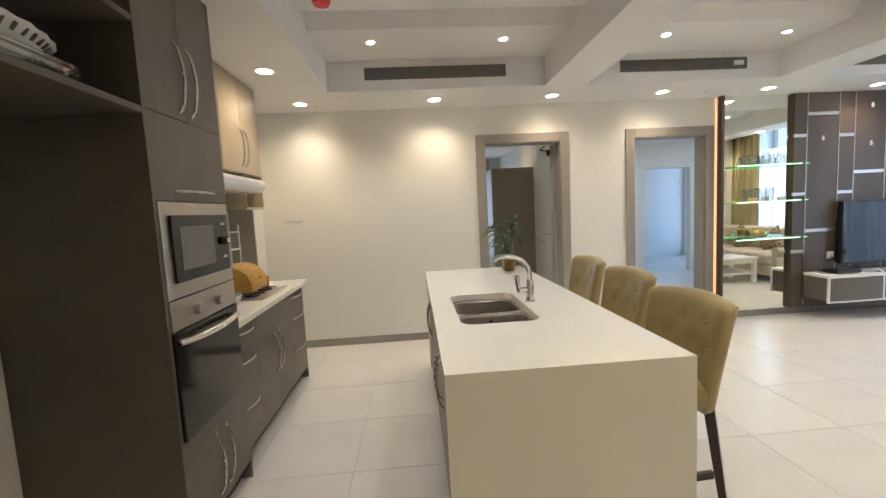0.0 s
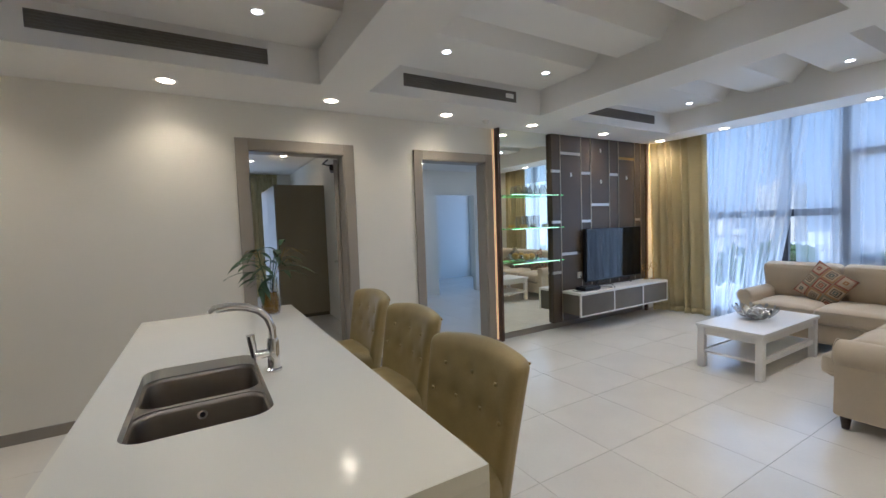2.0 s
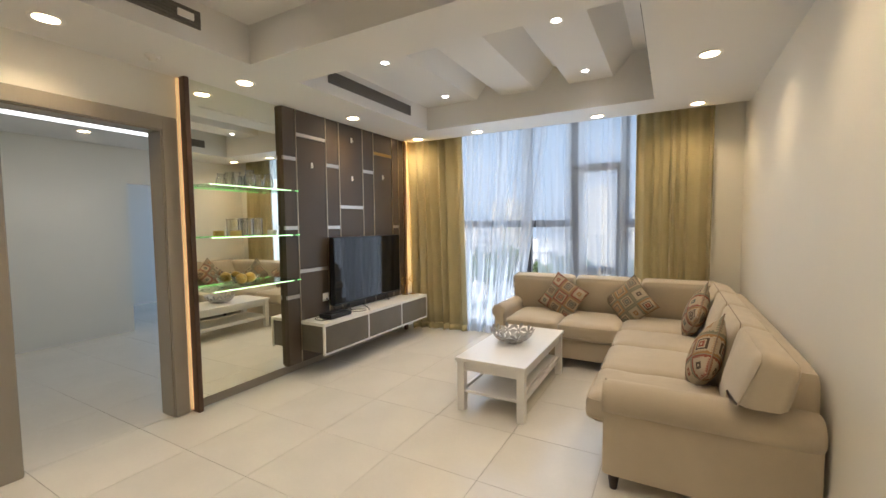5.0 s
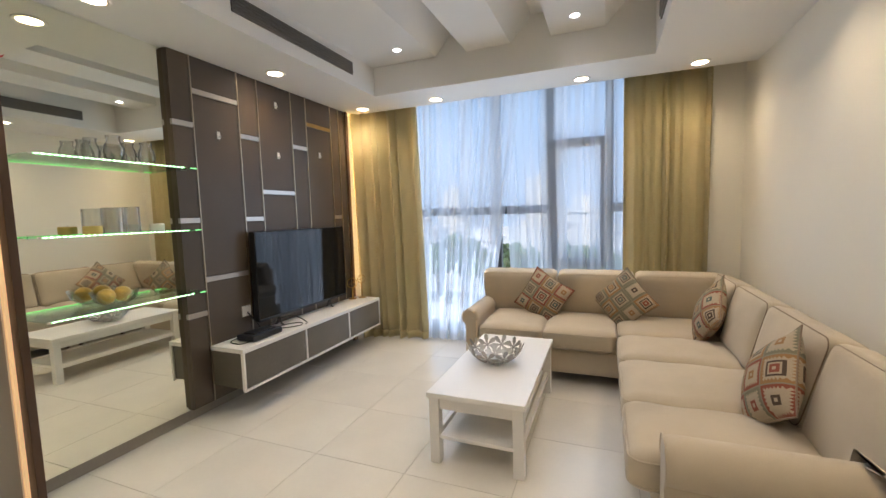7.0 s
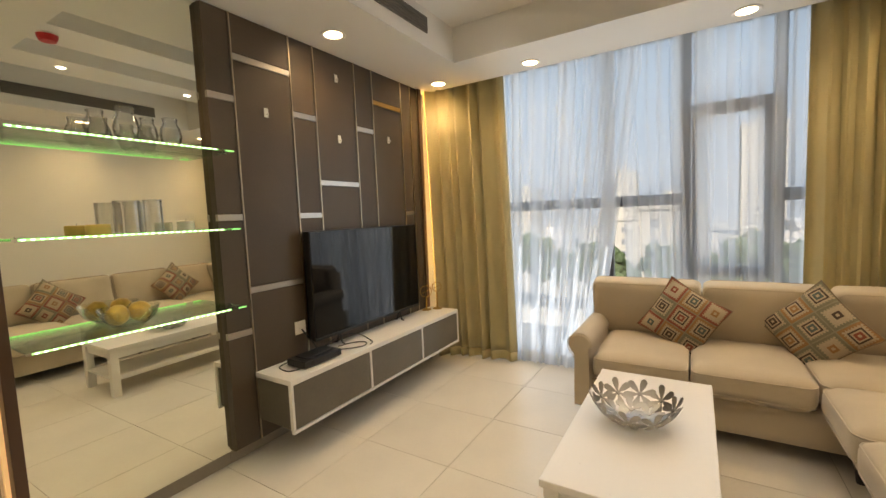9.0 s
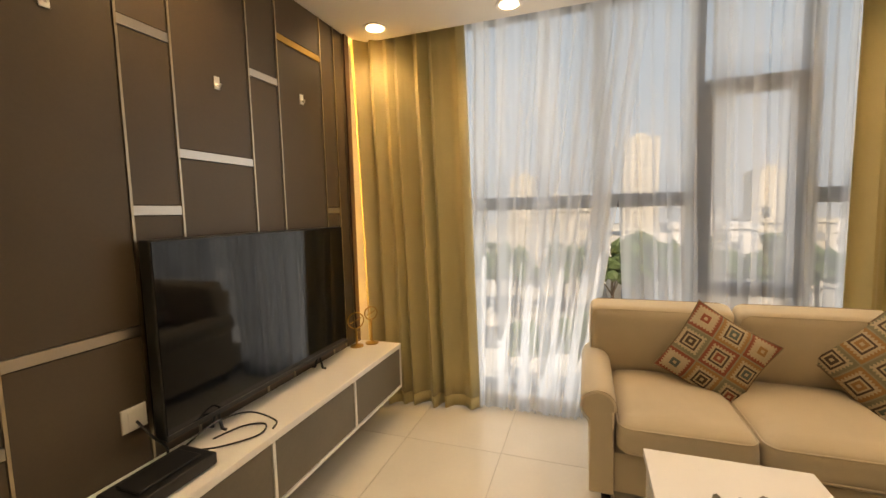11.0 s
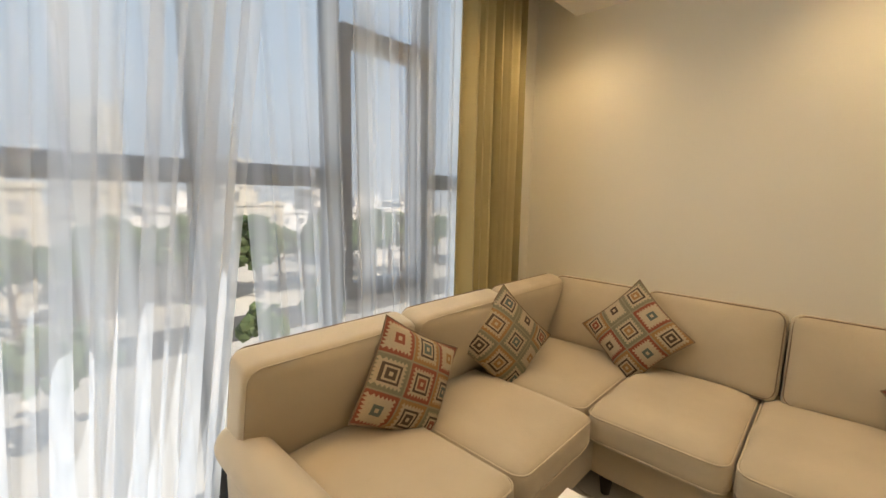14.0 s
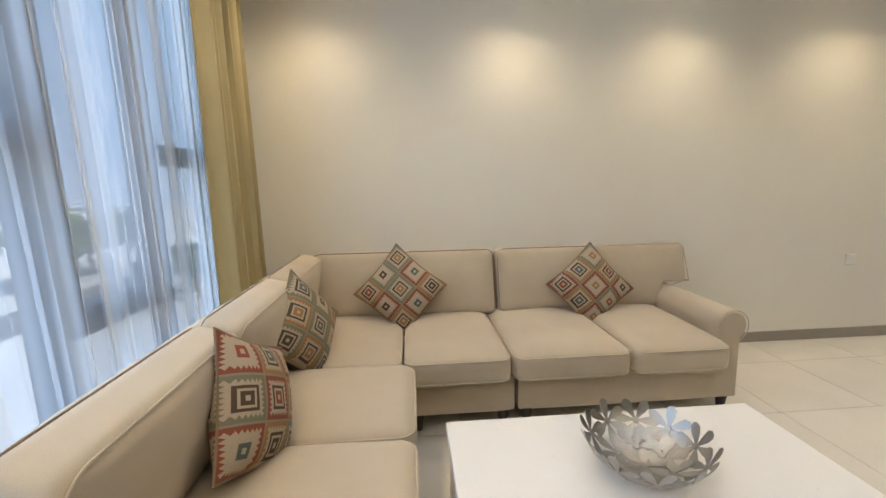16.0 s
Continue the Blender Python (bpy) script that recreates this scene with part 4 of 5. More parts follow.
def seat_cushion(x0, x1, y0, y1):
    c = part("seat_cushion", soft((x0 + x1) / 2, (y0 + y1) / 2, 0.384, x1 - x0 - 0.008, y1 - y0 - 0.008, 0.17, 0.058, 0.026, n=13, wob=0.007), SOFA, so, smooth=True)
    for z in (0.440, 0.330):
        pts = [(x, y, z) for x, y in round_rect(x0 + 0.009, x1 - 0.009, y0 + 0.009, y1 - 0.009, 0.06, 5)]
        part("piping", tube(pts, 0.0042, sides=6, closed=True), SOFA, c, smooth=True)


for b in ((6.535, 7.25, 2.69, 3.25), (6.535, 7.25, 2.10, 2.69), (6.60, 7.25, 1.24, 2.10), (6.04, 6.60, 1.24, 2.11), (5.40, 6.04, 1.24, 2.11), (4.85, 5.40, 1.24, 2.11)):
    seat_cushion(*b)


def back_cushion(cx, cy, w, yaw, tilt=14, h=0.44, arm=None):
    """A leaning back cushion with a dark welt round its front."""
    m = pose(cx, cy, 0.660, 0, 0, yaw) @ pose(0, 0, 0, -tilt, 0, 0)
    bm = soft(0, 0, 0, w, 0.16, h, 0.042, 0.035, n=17, wob=0.005)
    bm.transform(m)

    def notch(p):
        """Rests on the arm's top where it overhangs it."""
        if arm is not None and p.x < arm:
            p.z = max(p.z, 0.634)
        return p

    for v in bm.verts:
        v.co = notch(v.co.copy())
    c = part("back_cushion", bm, SOFA, so, smooth=True)
    for yy in (0.069, -0.069):
        pts = [notch(m @ Vector((x, yy, z))) for x, z in round_rect(-w / 2 + 0.010, w / 2 - 0.010, -h / 2 + 0.010, h / 2 - 0.010, 0.05, 5)]
        part("piping", tube(pts, 0.0032, sides=6, closed=True), PIPING if yy < 0 and arm is None else SOFA, c, smooth=True)


for y0, y1 in ((2.63, 3.36), (1.95, 2.62), (1.26, 1.94)):
    back_cushion(7.25, (y0 + y1) / 2, y1 - y0, 90)
for x0, x1 in ((6.62, 7.20), (5.98, 6.61), (5.27, 5.97), (4.62, 5.26)):
    back_cushion((x0 + x1) / 2, 1.29, x1 - x0, 180, arm=4.845 if x0 < 5 else None)


def rolled_arm(along, a0, a1, c0, c1):
    """A rolled arm: scroll section swept from a0 to a1, c0 outer and c1 inner side."""
    sg = 1 if c1 > c0 else -1
    w = abs(c1 - c0)
    sec = [(0.01, 0.09), (w, 0.09), (w, 0.50)]
    cx, cz, r = w / 2 - 0.01, 0.515, w / 2 + 0.02
    for i in range(17):
        a = radians(-10 + 245 * i / 16)
        sec.append((cx + r * math.cos(a), cz + r * math.sin(a)))
    sec.append((0.01, 0.42))
    bm = bmesh.new()
    steps = (0.0, 0.012, 0.05, 0.5, 0.95, 0.988, 1.0)
    ins = (0.014, 0.004, 0.0, 0.0, 0.0, 0.004, 0.014)
    rows = []
    mx, mz = sum(s[0] for s in sec) / len(sec), sum(s[1] for s in sec) / len(sec)
    for s, q in zip(steps, ins):
        t = a0 + (a1 - a0) * s
        row = []
        for u, z in sec:
            d = Vector((mx - u, mz - z)).normalized() * q
            cc, zz = c0 + sg * (u + d.x), z + d.y
            row.append(bm.verts.new((cc, t, zz) if along == "y" else (t, cc, zz)))
        rows.append(row)
    n = len(sec)
    for A, B in zip(rows, rows[1:]):
        for j in range(n):
            bm.faces.new((A[j], A[(j + 1) % n], B[(j + 1) % n], B[j]))
    bm.faces.new(rows[0])
    bm.faces.new(rows[-1])
    bmesh.ops.recalc_face_normals(bm, faces=bm.faces[:])
    arm = part("arm", bm, SOFA, so, smooth=True)
    end = a1
    pts = [(c0 + sg * u, end, z) if along == "y" else (end, c0 + sg * u, z) for u, z in sec[2:]]
    part("piping", tube(pts, 0.0030, sides=6), SOFA, arm, smooth=True)


rolled_arm("y", 1.06, 1.985, 4.715, 4.86)
rolled_arm("x", 7.34, 6.565, 3.375, 3.255)
for x, y in ((4.765, 1.93), (4.765, 1.16), (5.93, 1.95), (6.06, 1.95), (6.53, 1.95), (6.67, 3.285), (7.28, 3.285), (7.38, 1.15), (6.0, 1.15)):
    part("leg", lathe([(0.0, 0.0), (0.02, 0.0), (0.032, 0.085), (0.032, 0.095), (0.0, 0.095)], x, y, 0.0, 10), DARKWOOD, so, "dark wooden leg", smooth=True)


# ---- pillows ----
def pillow(m, label):
    p = thing("throw_pillow", (0, 0, 0), label, "pillow", "kilim pillows on the sofa", m=m)
    bm = bmesh.new()
    N, half = 16, 0.210
    for side in (1, -1):
        g = []
        for i in range(N + 1):
            row = []
            for j in range(N + 1):
                u, w = -1 + 2 * i / N, -1 + 2 * j / N
                t = ((1 - abs(u) ** 2.2) * (1 - abs(w) ** 2.2)) ** 0.55
                pinch = 1 - 0.085 * ((1 - u * u) * w * w + (1 - w * w) * u * u)
                lump = 0.006 * noise.noise(Vector((u * 2.3, w * 2.3, side)))
                row.append(bm.verts.new((u * half * pinch, w * half * pinch, side * (0.085 * t + lump * t))))
            g.append(row)
        for i in range(N):
            for j in range(N):
                f = (g[i][j], g[i + 1][j], g[i + 1][j + 1], g[i][j + 1])
                bm.faces.new(f if side > 0 else f[::-1])
    bmesh.ops.remove_doubles(bm, verts=bm.verts[:], dist=0.0005)
    part("cover", bm, KILIM, p, local=True, smooth=True)
    pts = []
    for k in range(48):
        s = k / 12
        e = s - int(s)
        q = -1 + 2 * e
        u, w = ((q, -1), (1, q), (-q, 1), (-1, -q))[int(s)]
        pinch = 1 - 0.085 * ((1 - u * u) * w * w + (1 - w * w) * u * u)
        pts.append((u * half * pinch, w * half * pinch, 0))
    part("welt", tube(pts, 0.004, sides=6, closed=True), PIPING, p, local=True, smooth=True)
    return p


PIL = "patterned kilim throw pillow standing on a corner against the cushion"
pillow(pose(7.065, 2.74, 0.640, 0, 0, 86) @ pose(0, 0, 0, 78, 0, 180) @ pose(0, 0, 0, 0, 0, 45 + 14), PIL)
pillow(pose(7.07, 2.04, 0.640, 0, 0, 70) @ pose(0, 0, 0, 77, 0, 180) @ pose(0, 0, 0, 0, 0, 45 - 2), PIL)
pillow(pose(6.615, 1.475, 0.668, 0, 0, 0) @ pose(0, 0, 0, 72, 0, 180) @ pose(0, 0, 0, 0, 0, 45 + 4), PIL)
pillow(pose(5.37, 1.475, 0.64, 0, 0, 0) @ pose(0, 0, 0, 72, 0, 180) @ pose(0, 0, 0, 0, 0, 45 - 5), PIL)

# ---- coffee table ----
ct = thing("coffee_table", (5.82, 2.865, 0), "white lacquered coffee table with a lower shelf", "coffee table")
A0, A1, B0, B1 = 5.21, 6.43, 2.58, 3.155
part("tabletop", box(A0, A1, B0, B1, 0.397, 0.428, 0.004), WHITE, ct)
for x in (A0 + 0.012, A1 - 0.072):
    for y in (B0 + 0.012, B1 - 0.072):
        part("leg", box(x, x + 0.06, y, y + 0.06, 0.0, 0.3965, 0.003), WHITE, ct)
part("shelf", box(A0 + 0.02, A1 - 0.02, B0 + 0.074, B1 - 0.074, 0.150, 0.172, 0.002), WHITE, ct)
for y in (B0 + 0.03, B1 - 0.055):
    part("apron", box(A0 + 0.073, A1 - 0.073, y, y + 0.025, 0.325, 0.3965), WHITE, ct)
    part("shelf_rail", box(A0 + 0.073, A1 - 0.073, y, y + 0.025, 0.135, 0.175, 0.002), WHITE, ct)
for x in (A0 + 0.03, A1 - 0.055):
    part("apron", box(x, x + 0.025, B0 + 0.073, B1 - 0.073, 0.325, 0.3965), WHITE, ct)

# ---- metal flower bowl ----
bw = thing("flower_bowl", (5.825, 2.90, 0.428), "pewter bowl made of cut-out metal flowers on the white table", "bowl")


def petal_mesh():
    bm = bmesh.new()
    for k in range(6):
        a0 = 2 * math.pi * k / 6
        rows = []
        for s, w in ((0.10, 0.05), (0.25, 0.09), (0.55, 0.19), (0.85, 0.21), (1.0, 0.08)):
            rows.append([(s, -w), (s, 0), (s, w)])
        top, bot = [], []
        for r in rows:
            tr_, br_ = [], []
            for s, w in r:
                x = 0.074 * (s * math.cos(a0) - w * math.sin(a0))
                y = 0.074 * (s * math.sin(a0) + w * math.cos(a0))
                z = 0.012 * s * s + 0.006 * abs(w)
                tr_.append(bm.verts.new((x, y, z + 0.0012)))
                br_.append(bm.verts.new((x, y, z - 0.0012)))
            top.append(tr_)
            bot.append(br_)
        for i in range(4):
            for j in range(2):
                bm.faces.new((top[i][j], top[i + 1][j], top[i + 1][j + 1], top[i][j + 1]))
                bm.faces.new((bot[i][j], bot[i][j + 1], bot[i + 1][j + 1], bot[i + 1][j]))
            bm.faces.new((top[i][0], bot[i][0], bot[i + 1][0], top[i + 1][0]))
            bm.faces.new((top[i][2], top[i + 1][2], bot[i + 1][2], bot[i][2]))
        for i in (0, 4):
            for j in range(2):
                bm.faces.new((top[i][j], top[i][j + 1], bot[i][j + 1], bot[i][j]))
    lathe([(0.0, 0.006), (0.010, 0.005), (0.012, 0.0), (0.0, -0.002)], 0, 0, 0.0, 10, bm)
    bmesh.ops.recalc_face_normals(bm, faces=bm.faces[:])
    me = bpy.data.meshes.new("flower")
    bm.to_mesh(me)
    bm.free()
    me.materials.append(PETAL)
    me.shade_smooth()
    me.set_sharp_from_angle(angle=radians(40))
    return me


FLOWER = petal_mesh()
for ring, (n, rad, z, lean) in enumerate(((1, 0.0, 0.004, 0), (6, 0.080, 0.016, 20), (10, 0.165, 0.065, 52))):
    for k in range(n):
        a = 360 * k / n + 17 * ring
        share("flower", FLOWER, bw, pose(rad * math.cos(radians(a)), rad * math.sin(radians(a)), z, 0, 0, a) @ pose(0, 0, 0, 0, -lean, 0) @ pose(0, 0, 0, 0, 0, 25 * k))

# ---- island ----
isl = thing("kitchen_island", (1.155, 2.945, 0), "white quartz kitchen island with a waterfall end", "kitchen island")
IX0, IX1, IY0, IY1, IZ = 0.70, 1.612, 1.705, 4.183, 0.92
SX0, SX1, SY0, SY1 = 0.83, 1.235, 2.30, 3.01


def plate_with_holes(outer, holes, z0, z1):
    bm = bmesh.new()
    edges = []
    for loop in (outer, *holes):
        vs = [bm.verts.new((x, y, z1)) for x, y in loop]
        edges += [bm.edges.new((vs[i], vs[(i + 1) % len(vs)])) for i in range(len(vs))]
    r = bmesh.ops.triangle_fill(bm, edges=edges, use_beauty=True, use_dissolve=False)
    faces = [f for f in r["geom"] if isinstance(f, bmesh.types.BMFace)]
    ext = bmesh.ops.extrude_face_region(bm, geom=faces)
    for v in ext["geom"]:
        if isinstance(v, bmesh.types.BMVert):
            v.co.z = z0
    bmesh.ops.recalc_face_normals(bm, faces=bm.faces[:])
    return bm


BOWLS = ((2.662, SY1), (SY0, 2.638))
part("worktop", plate_with_holes([(IX0, IY0), (IX1, IY0), (IX1, IY1), (IX0, IY1)], [round_rect(SX0, SX1, SY0, SY1, 0.07)], IZ - 0.04, IZ), QUARTZ, isl, "polished white quartz worktop")
part("end_panel", box(IX0, IX1, IY0, IY0 + 0.04, 0.0, IZ - 0.0405), QUARTZ, isl, "white quartz waterfall panel")
part("end_panel", box(IX0, IX1, IY1 - 0.04, IY1, 0.0, IZ - 0.0405), QUARTZ, isl, "white quartz waterfall panel")
part("plinth", box(IX0 + 0.07, 1.28, IY0 + 0.041, IY1 - 0.041, 0.0, 0.10), BLACK, isl)
part("back_panel", box(1.281, 1.30, IY0 + 0.041, IY1 - 0.041, 0.0, IZ - 0.041), DARKLAM, isl)
ys = [IY0 + 0.042 + i * (IY1 - IY0 - 0.084) / 4 for i in range(5)]
for i, (a, b) in enumerate(zip(ys, ys[1:])):
    dr_ = part("door", box(IX0 + 0.02, IX0 + 0.04, a + 0.002, b - 0.002, 0.105, IZ - 0.05, 0.002), DARKLAM, isl, "dark laminate door")
    hy = b - 0.05 if i % 2 == 0 else a + 0.05
    part("handle", bow_handle((IX0 + 0.0195, hy, 0.50), (IX0 + 0.0195, hy, 0.76), (-1, 0, 0)), CHROME, dr_, smooth=True)
part("carcass_floor", box(IX0 + 0.041, 1.28, IY0 + 0.041, IY1 - 0.041, 0.101, 0.12), DARKLAM, isl)

sk = thing("sink", (1.03, 2.65, 0.72), "double-bowl brushed steel sink sunk in the quartz", "sink")
part("rim", plate_with_holes(round_rect(SX0 - 0.012, SX1 + 0.012, SY0 - 0.012, SY1 + 0.012, 0.08), [round_rect(SX0 + 0.003, SX1 - 0.003, a, b, 0.07) for a, b in BOWLS], IZ - 0.0435, IZ - 0.0405), SINKSTEEL, sk, "bright steel rim")
for a, b in BOWLS:
    bm = bmesh.new()
    loops = []
    for ins, z in ((0.0, IZ - 0.0436), (0.006, IZ - 0.06), (0.014, IZ - 0.19), (0.05, IZ - 0.20)):
        loops.append([bm.verts.new((x, y, z)) for x, y in round_rect(SX0 + 0.003 + ins, SX1 - 0.003 - ins, a + ins, b - ins, 0.07)])
    for A, B in zip(loops, loops[1:]):
        for j in range(len(A)):
            bm.faces.new((A[j], A[(j + 1) % len(A)], B[(j + 1) % len(A)], B[j]))
    bm.faces.new(loops[-1])
    bmesh.ops.recalc_face_normals(bm, faces=bm.faces[:])
    for f in bm.faces:
        f.normal_flip()
    bowl = part("bowl", bm, SINKSTEEL, sk, smooth=True)
    md = bowl.modifiers.new("thickness", "SOLIDIFY")
    md.thickness, md.offset = 0.0015, 1
    yc = (a + b) / 2
    part("drain", lathe([(0.0, 0.002), (0.012, 0.002), (0.016, 0.005), (0.034, 0.006), (0.040, 0.001), (0.0, 0.0)], 1.03, yc, IZ - 0.1995, 18), CHROME, bowl, smooth=True)
    part("strainer", lathe([(0.0, 0.009), (0.014, 0.008), (0.015, 0.0065), (0.0, 0.0065)], 1.03, yc, IZ - 0.1995, 14), BLACK, bowl, smooth=True)

part("overflow", tube([(1.03, 2.6285, IZ - 0.085), (1.03, 2.6245, IZ - 0.085)], 0.016, sides=16), CHROME, sk, "round chrome overflow", smooth=True)
part("overflow_hole", tube([(1.03, 2.6265, IZ - 0.085), (1.03, 2.6235, IZ - 0.085)], 0.009, sides=12), BLACK, sk, "dark overflow hole")

fa = thing("faucet", (1.285, 2.70, IZ), "tall curved chrome mixer tap on the island", "faucet")
part("body", lathe([(0.0, 0.0), (0.030, 0.0), (0.030, 0.008), (0.024, 0.014), (0.023, 0.12), (0.020, 0.13), (0.0, 0.13)], 1.285, 2.70, IZ), CHROME, fa, smooth=True)
part("spout", tube([(1.285, 2.70, IZ + 0.12), (1.285, 2.70, IZ + 0.17), (1.272, 2.698, IZ + 0.215), (1.24, 2.695, IZ + 0.25), (1.195, 2.69, IZ + 0.27), (1.14, 2.684, IZ + 0.28), (1.09, 2.678, IZ + 0.278), (1.075, 2.676, IZ + 0.262)], 0.0155, sides=12), CHROME, fa, smooth=True)
part("side_joint", tube([(1.27, 2.70, IZ + 0.075), (1.215, 2.688, IZ + 0.075)], 0.017, sides=12), CHROME, fa, smooth=True)
part("lever", tube([(1.215, 2.688, IZ + 0.07), (1.21, 2.686, IZ + 0.11), (1.203, 2.684, IZ + 0.16)], 0.011, sides=10, taper=1.5), CHROME, fa, smooth=True)

vs_ = thing("glass_vase", (1.44, 3.92, IZ), "clear glass vase with gold base on the island", "vase")
part("glass", lathe([(0.0, 0.001), (0.055, 0.001), (0.064, 0.03), (0.060, 0.10), (0.048, 0.18), (0.055, 0.24), (0.0515, 0.24), (0.0445, 0.18), (0.056, 0.10), (0.060, 0.03), (0.05, 0.008), (0.0, 0.008)], 1.44, 3.92, IZ), VASEGLASS, vs_, smooth=True)
part("pebbles", lathe([(0.0, 0.010), (0.048, 0.010), (0.057, 0.03), (0.0545, 0.09), (0.044, 0.145), (0.0, 0.150)], 1.44, 3.92, IZ, 18), AMBER, vs_, "amber glass gems")
pl = thing("bamboo_plant", (1.44, 3.92, IZ + 0.155), "green leafy stems with dry sprigs standing in the vase", "plant")
rnd = random.Random(5)


def leaf_blade(p, d, length, width):
    d = d.normalized()
    side = d.cross(Vector((0, 0, 1))).normalized() * width
    bm = bmesh.new()
    rows = []
    for i in range(7):
        s = i / 6
        c = p + d * length * s + Vector((0, 0, -0.55 * length * s * s))
        w = math.sin(math.pi * min(1, s * 0.92 + 0.08)) ** 0.8
        rows.append([bm.verts.new(c + side * w + Vector((0, 0, 0.12 * width))), bm.verts.new(c), bm.verts.new(c - side * w + Vector((0, 0, 0.12 * width)))])
    for A, B in zip(rows, rows[1:]):
        for j in range(2):
            bm.faces.new((A[j], A[j + 1], B[j + 1], B[j]))
    ret = bmesh.ops.extrude_face_region(bm, geom=bm.faces[:])
    for v in ret["geom"]:
        if isinstance(v, bmesh.types.BMVert):
            v.co.z -= 0.0008
    bmesh.ops.recalc_face_normals(bm, faces=bm.faces[:])
    return bm


for k in range(7):
    a = k * 2.4 + 0.4
    lean = 0.06 + 0.05 * rnd.random()
    top = Vector((1.44 + lean * math.cos(a), 3.92 + lean * math.sin(a), IZ + 0.33 + 0.17 * rnd.random()))
    green = k < 5
    st = part("stem", tube([(1.44 + 0.02 * math.cos(a), 3.92 + 0.02 * math.sin(a), IZ + 0.155), (1.44 + 0.03 * math.cos(a), 3.92 + 0.03 * math.sin(a), IZ + 0.24), top], 0.0032, sides=6), LEAF if green else STRAW, pl, smooth=True)
    for j in range(7 if green else 4):
        b = a + rnd.uniform(-1.4, 1.4)
        p = top + Vector((0, 0, -0.03 * j))
        part("leaf", leaf_blade(p, Vector((math.cos(b), math.sin(b), rnd.uniform(0.1, 0.8))), rnd.uniform(0.15, 0.26), 0.019 if green else 0.008), LEAF if green else STRAW, st, smooth=True)


# ---- bar chairs ----
def bar_chair():
    c = thing("bar_chair", (0, 0, 0), "olive tan leather bar chair with buttoned back and dark legs", "chair", "chairs at the island")
    bm = soft(-0.20, 0, 0.60, 0.44, 0.47, 0.13, 0.05, 0.02, n=9)
    part("seat", bm, LEATHER, c, local=True, smooth=True)
    # back: wider and curved towards the top
    bm = soft(0, 0, 0, 0.085, 0.46, 0.52, 0.035, 0.008, n=27)
    TUFTS = [(y, z) for z, ysr in ((0.92, (-0.14, 0.0, 0.14)), (0.81, (-0.07, 0.07, 0.19, -0.19))) for y in ysr]
    for v in bm.verts:
        face = v.co.x < 0
        h = (v.co.z + 0.26) / 0.52
        v.co.y *= 1.0 + 0.17 * h
        v.co.x += 0.075 * h - 0.05 * (v.co.y / 0.27) ** 2 + 0.02 * h * h
        v.co.z += 0.78 - 0.025 * h * (v.co.y / 0.27) ** 2
        v.co.x += 0.01
        if face:
            for ty, tz in TUFTS:
                th = (tz - 0.52) / 0.52
                d2 = (v.co.y - ty * (1 + 0.1 * th)) ** 2 + (v.co.z - tz) ** 2
                v.co.x += 0.010 * math.exp(-d2 / (2 * 0.019 ** 2))
    back = part("backrest", bm, LEATHER, c, local=True, smooth=True)
    for y, z in TUFTS:
        h = (z - 0.52) / 0.52
        x = 0.01 - 0.0425 + 0.003 + 0.075 * h + 0.02 * h * h - 0.05 * (y * (1 + 0.17 * h) / 0.27) ** 2
        part("button", soft(x, y * (1 + 0.1 * h), z, 0.008, 0.014, 0.014, 0.004, n=3), LEATHER, back, local=True, smooth=True)
    for s in (-1, 1):
        bm = bmesh.new()
        for i in range(22):
            h = i / 21
            y = s * 0.23 * (1 + 0.17 * h)
            x = 0.01 + 0.043 + 0.075 * h + 0.02 * h * h - 0.05 * (y / 0.27) ** 2
            soft(x - 0.006, y - s * 0.022, 0.535 + 0.47 * h, 0.008, 0.010, 0.010, 0.004, n=1, bm=bm)
        part("nailhead_trim", bm, BRASS, back, "row of dull brass nailheads", local=True, smooth=True)
    bm = bmesh.new()
    for i in range(21):
        y = (-0.235 + 0.47 * i / 20)
        yy = y * 1.0
        soft(0.01 + 0.043 + 0.095 - 0.05 * (yy / 0.27) ** 2 - 0.008, yy, 1.018 - 0.025 * (yy / 0.27) ** 2, 0.008, 0.010, 0.010, 0.004, n=1, bm=bm)
    part("nailhead_trim", bm, BRASS, back, "row of dull brass nailheads", local=True, smooth=True)
    for x, y, dx in ((-0.38, -0.19, -0.01), (-0.38, 0.19, -0.01), (0.0, -0.20, 0.09), (0.0, 0.20, 0.09)):
        t = bmesh.new()
        bmesh.ops.create_cone(t, cap_ends=True, segments=4, radius1=0.020, radius2=0.030, depth=0.55)
        for v in t.verts:
            h = 0.5 - v.co.z / 0.55
            v.co = Vector((x + dx * h + v.co.x, y + v.co.y, 0.275 + v.co.z))
        part("leg", t, DARKWOOD, c, local=True)
    for y in (-0.19, 0.19):
        part("stretcher", box(-0.37, 0.03, y - 0.010, y + 0.010, 0.20, 0.235, 0.002), DARKWOOD, c, local=True)
    part("stretcher", box(-0.395, -0.375, -0.18, 0.18, 0.24, 0.275, 0.002), DARKWOOD, c, local=True)
    return c


ch = bar_chair()
ch.matrix_basis = pose(1.88, 2.22, 0, 0, 0, 4)
copy_thing(ch, pose(1.98, 2.97, 0, 0, 0, 2))
copy_thing(ch, pose(2.00, 3.67, 0, 0, 0, 0))

# ---- kitchen run ----
KF = -0.40


def front(name, parent, y0, y1, z0, z1, mat=DARKLAM, x=KF, label=""):
    return part(name, box(x - 0.02, x, y0 + 0.0015, y1 - 0.0015, z0 + 0.0015, z1 - 0.0015, 0.0015, seg=1), mat, parent, label)


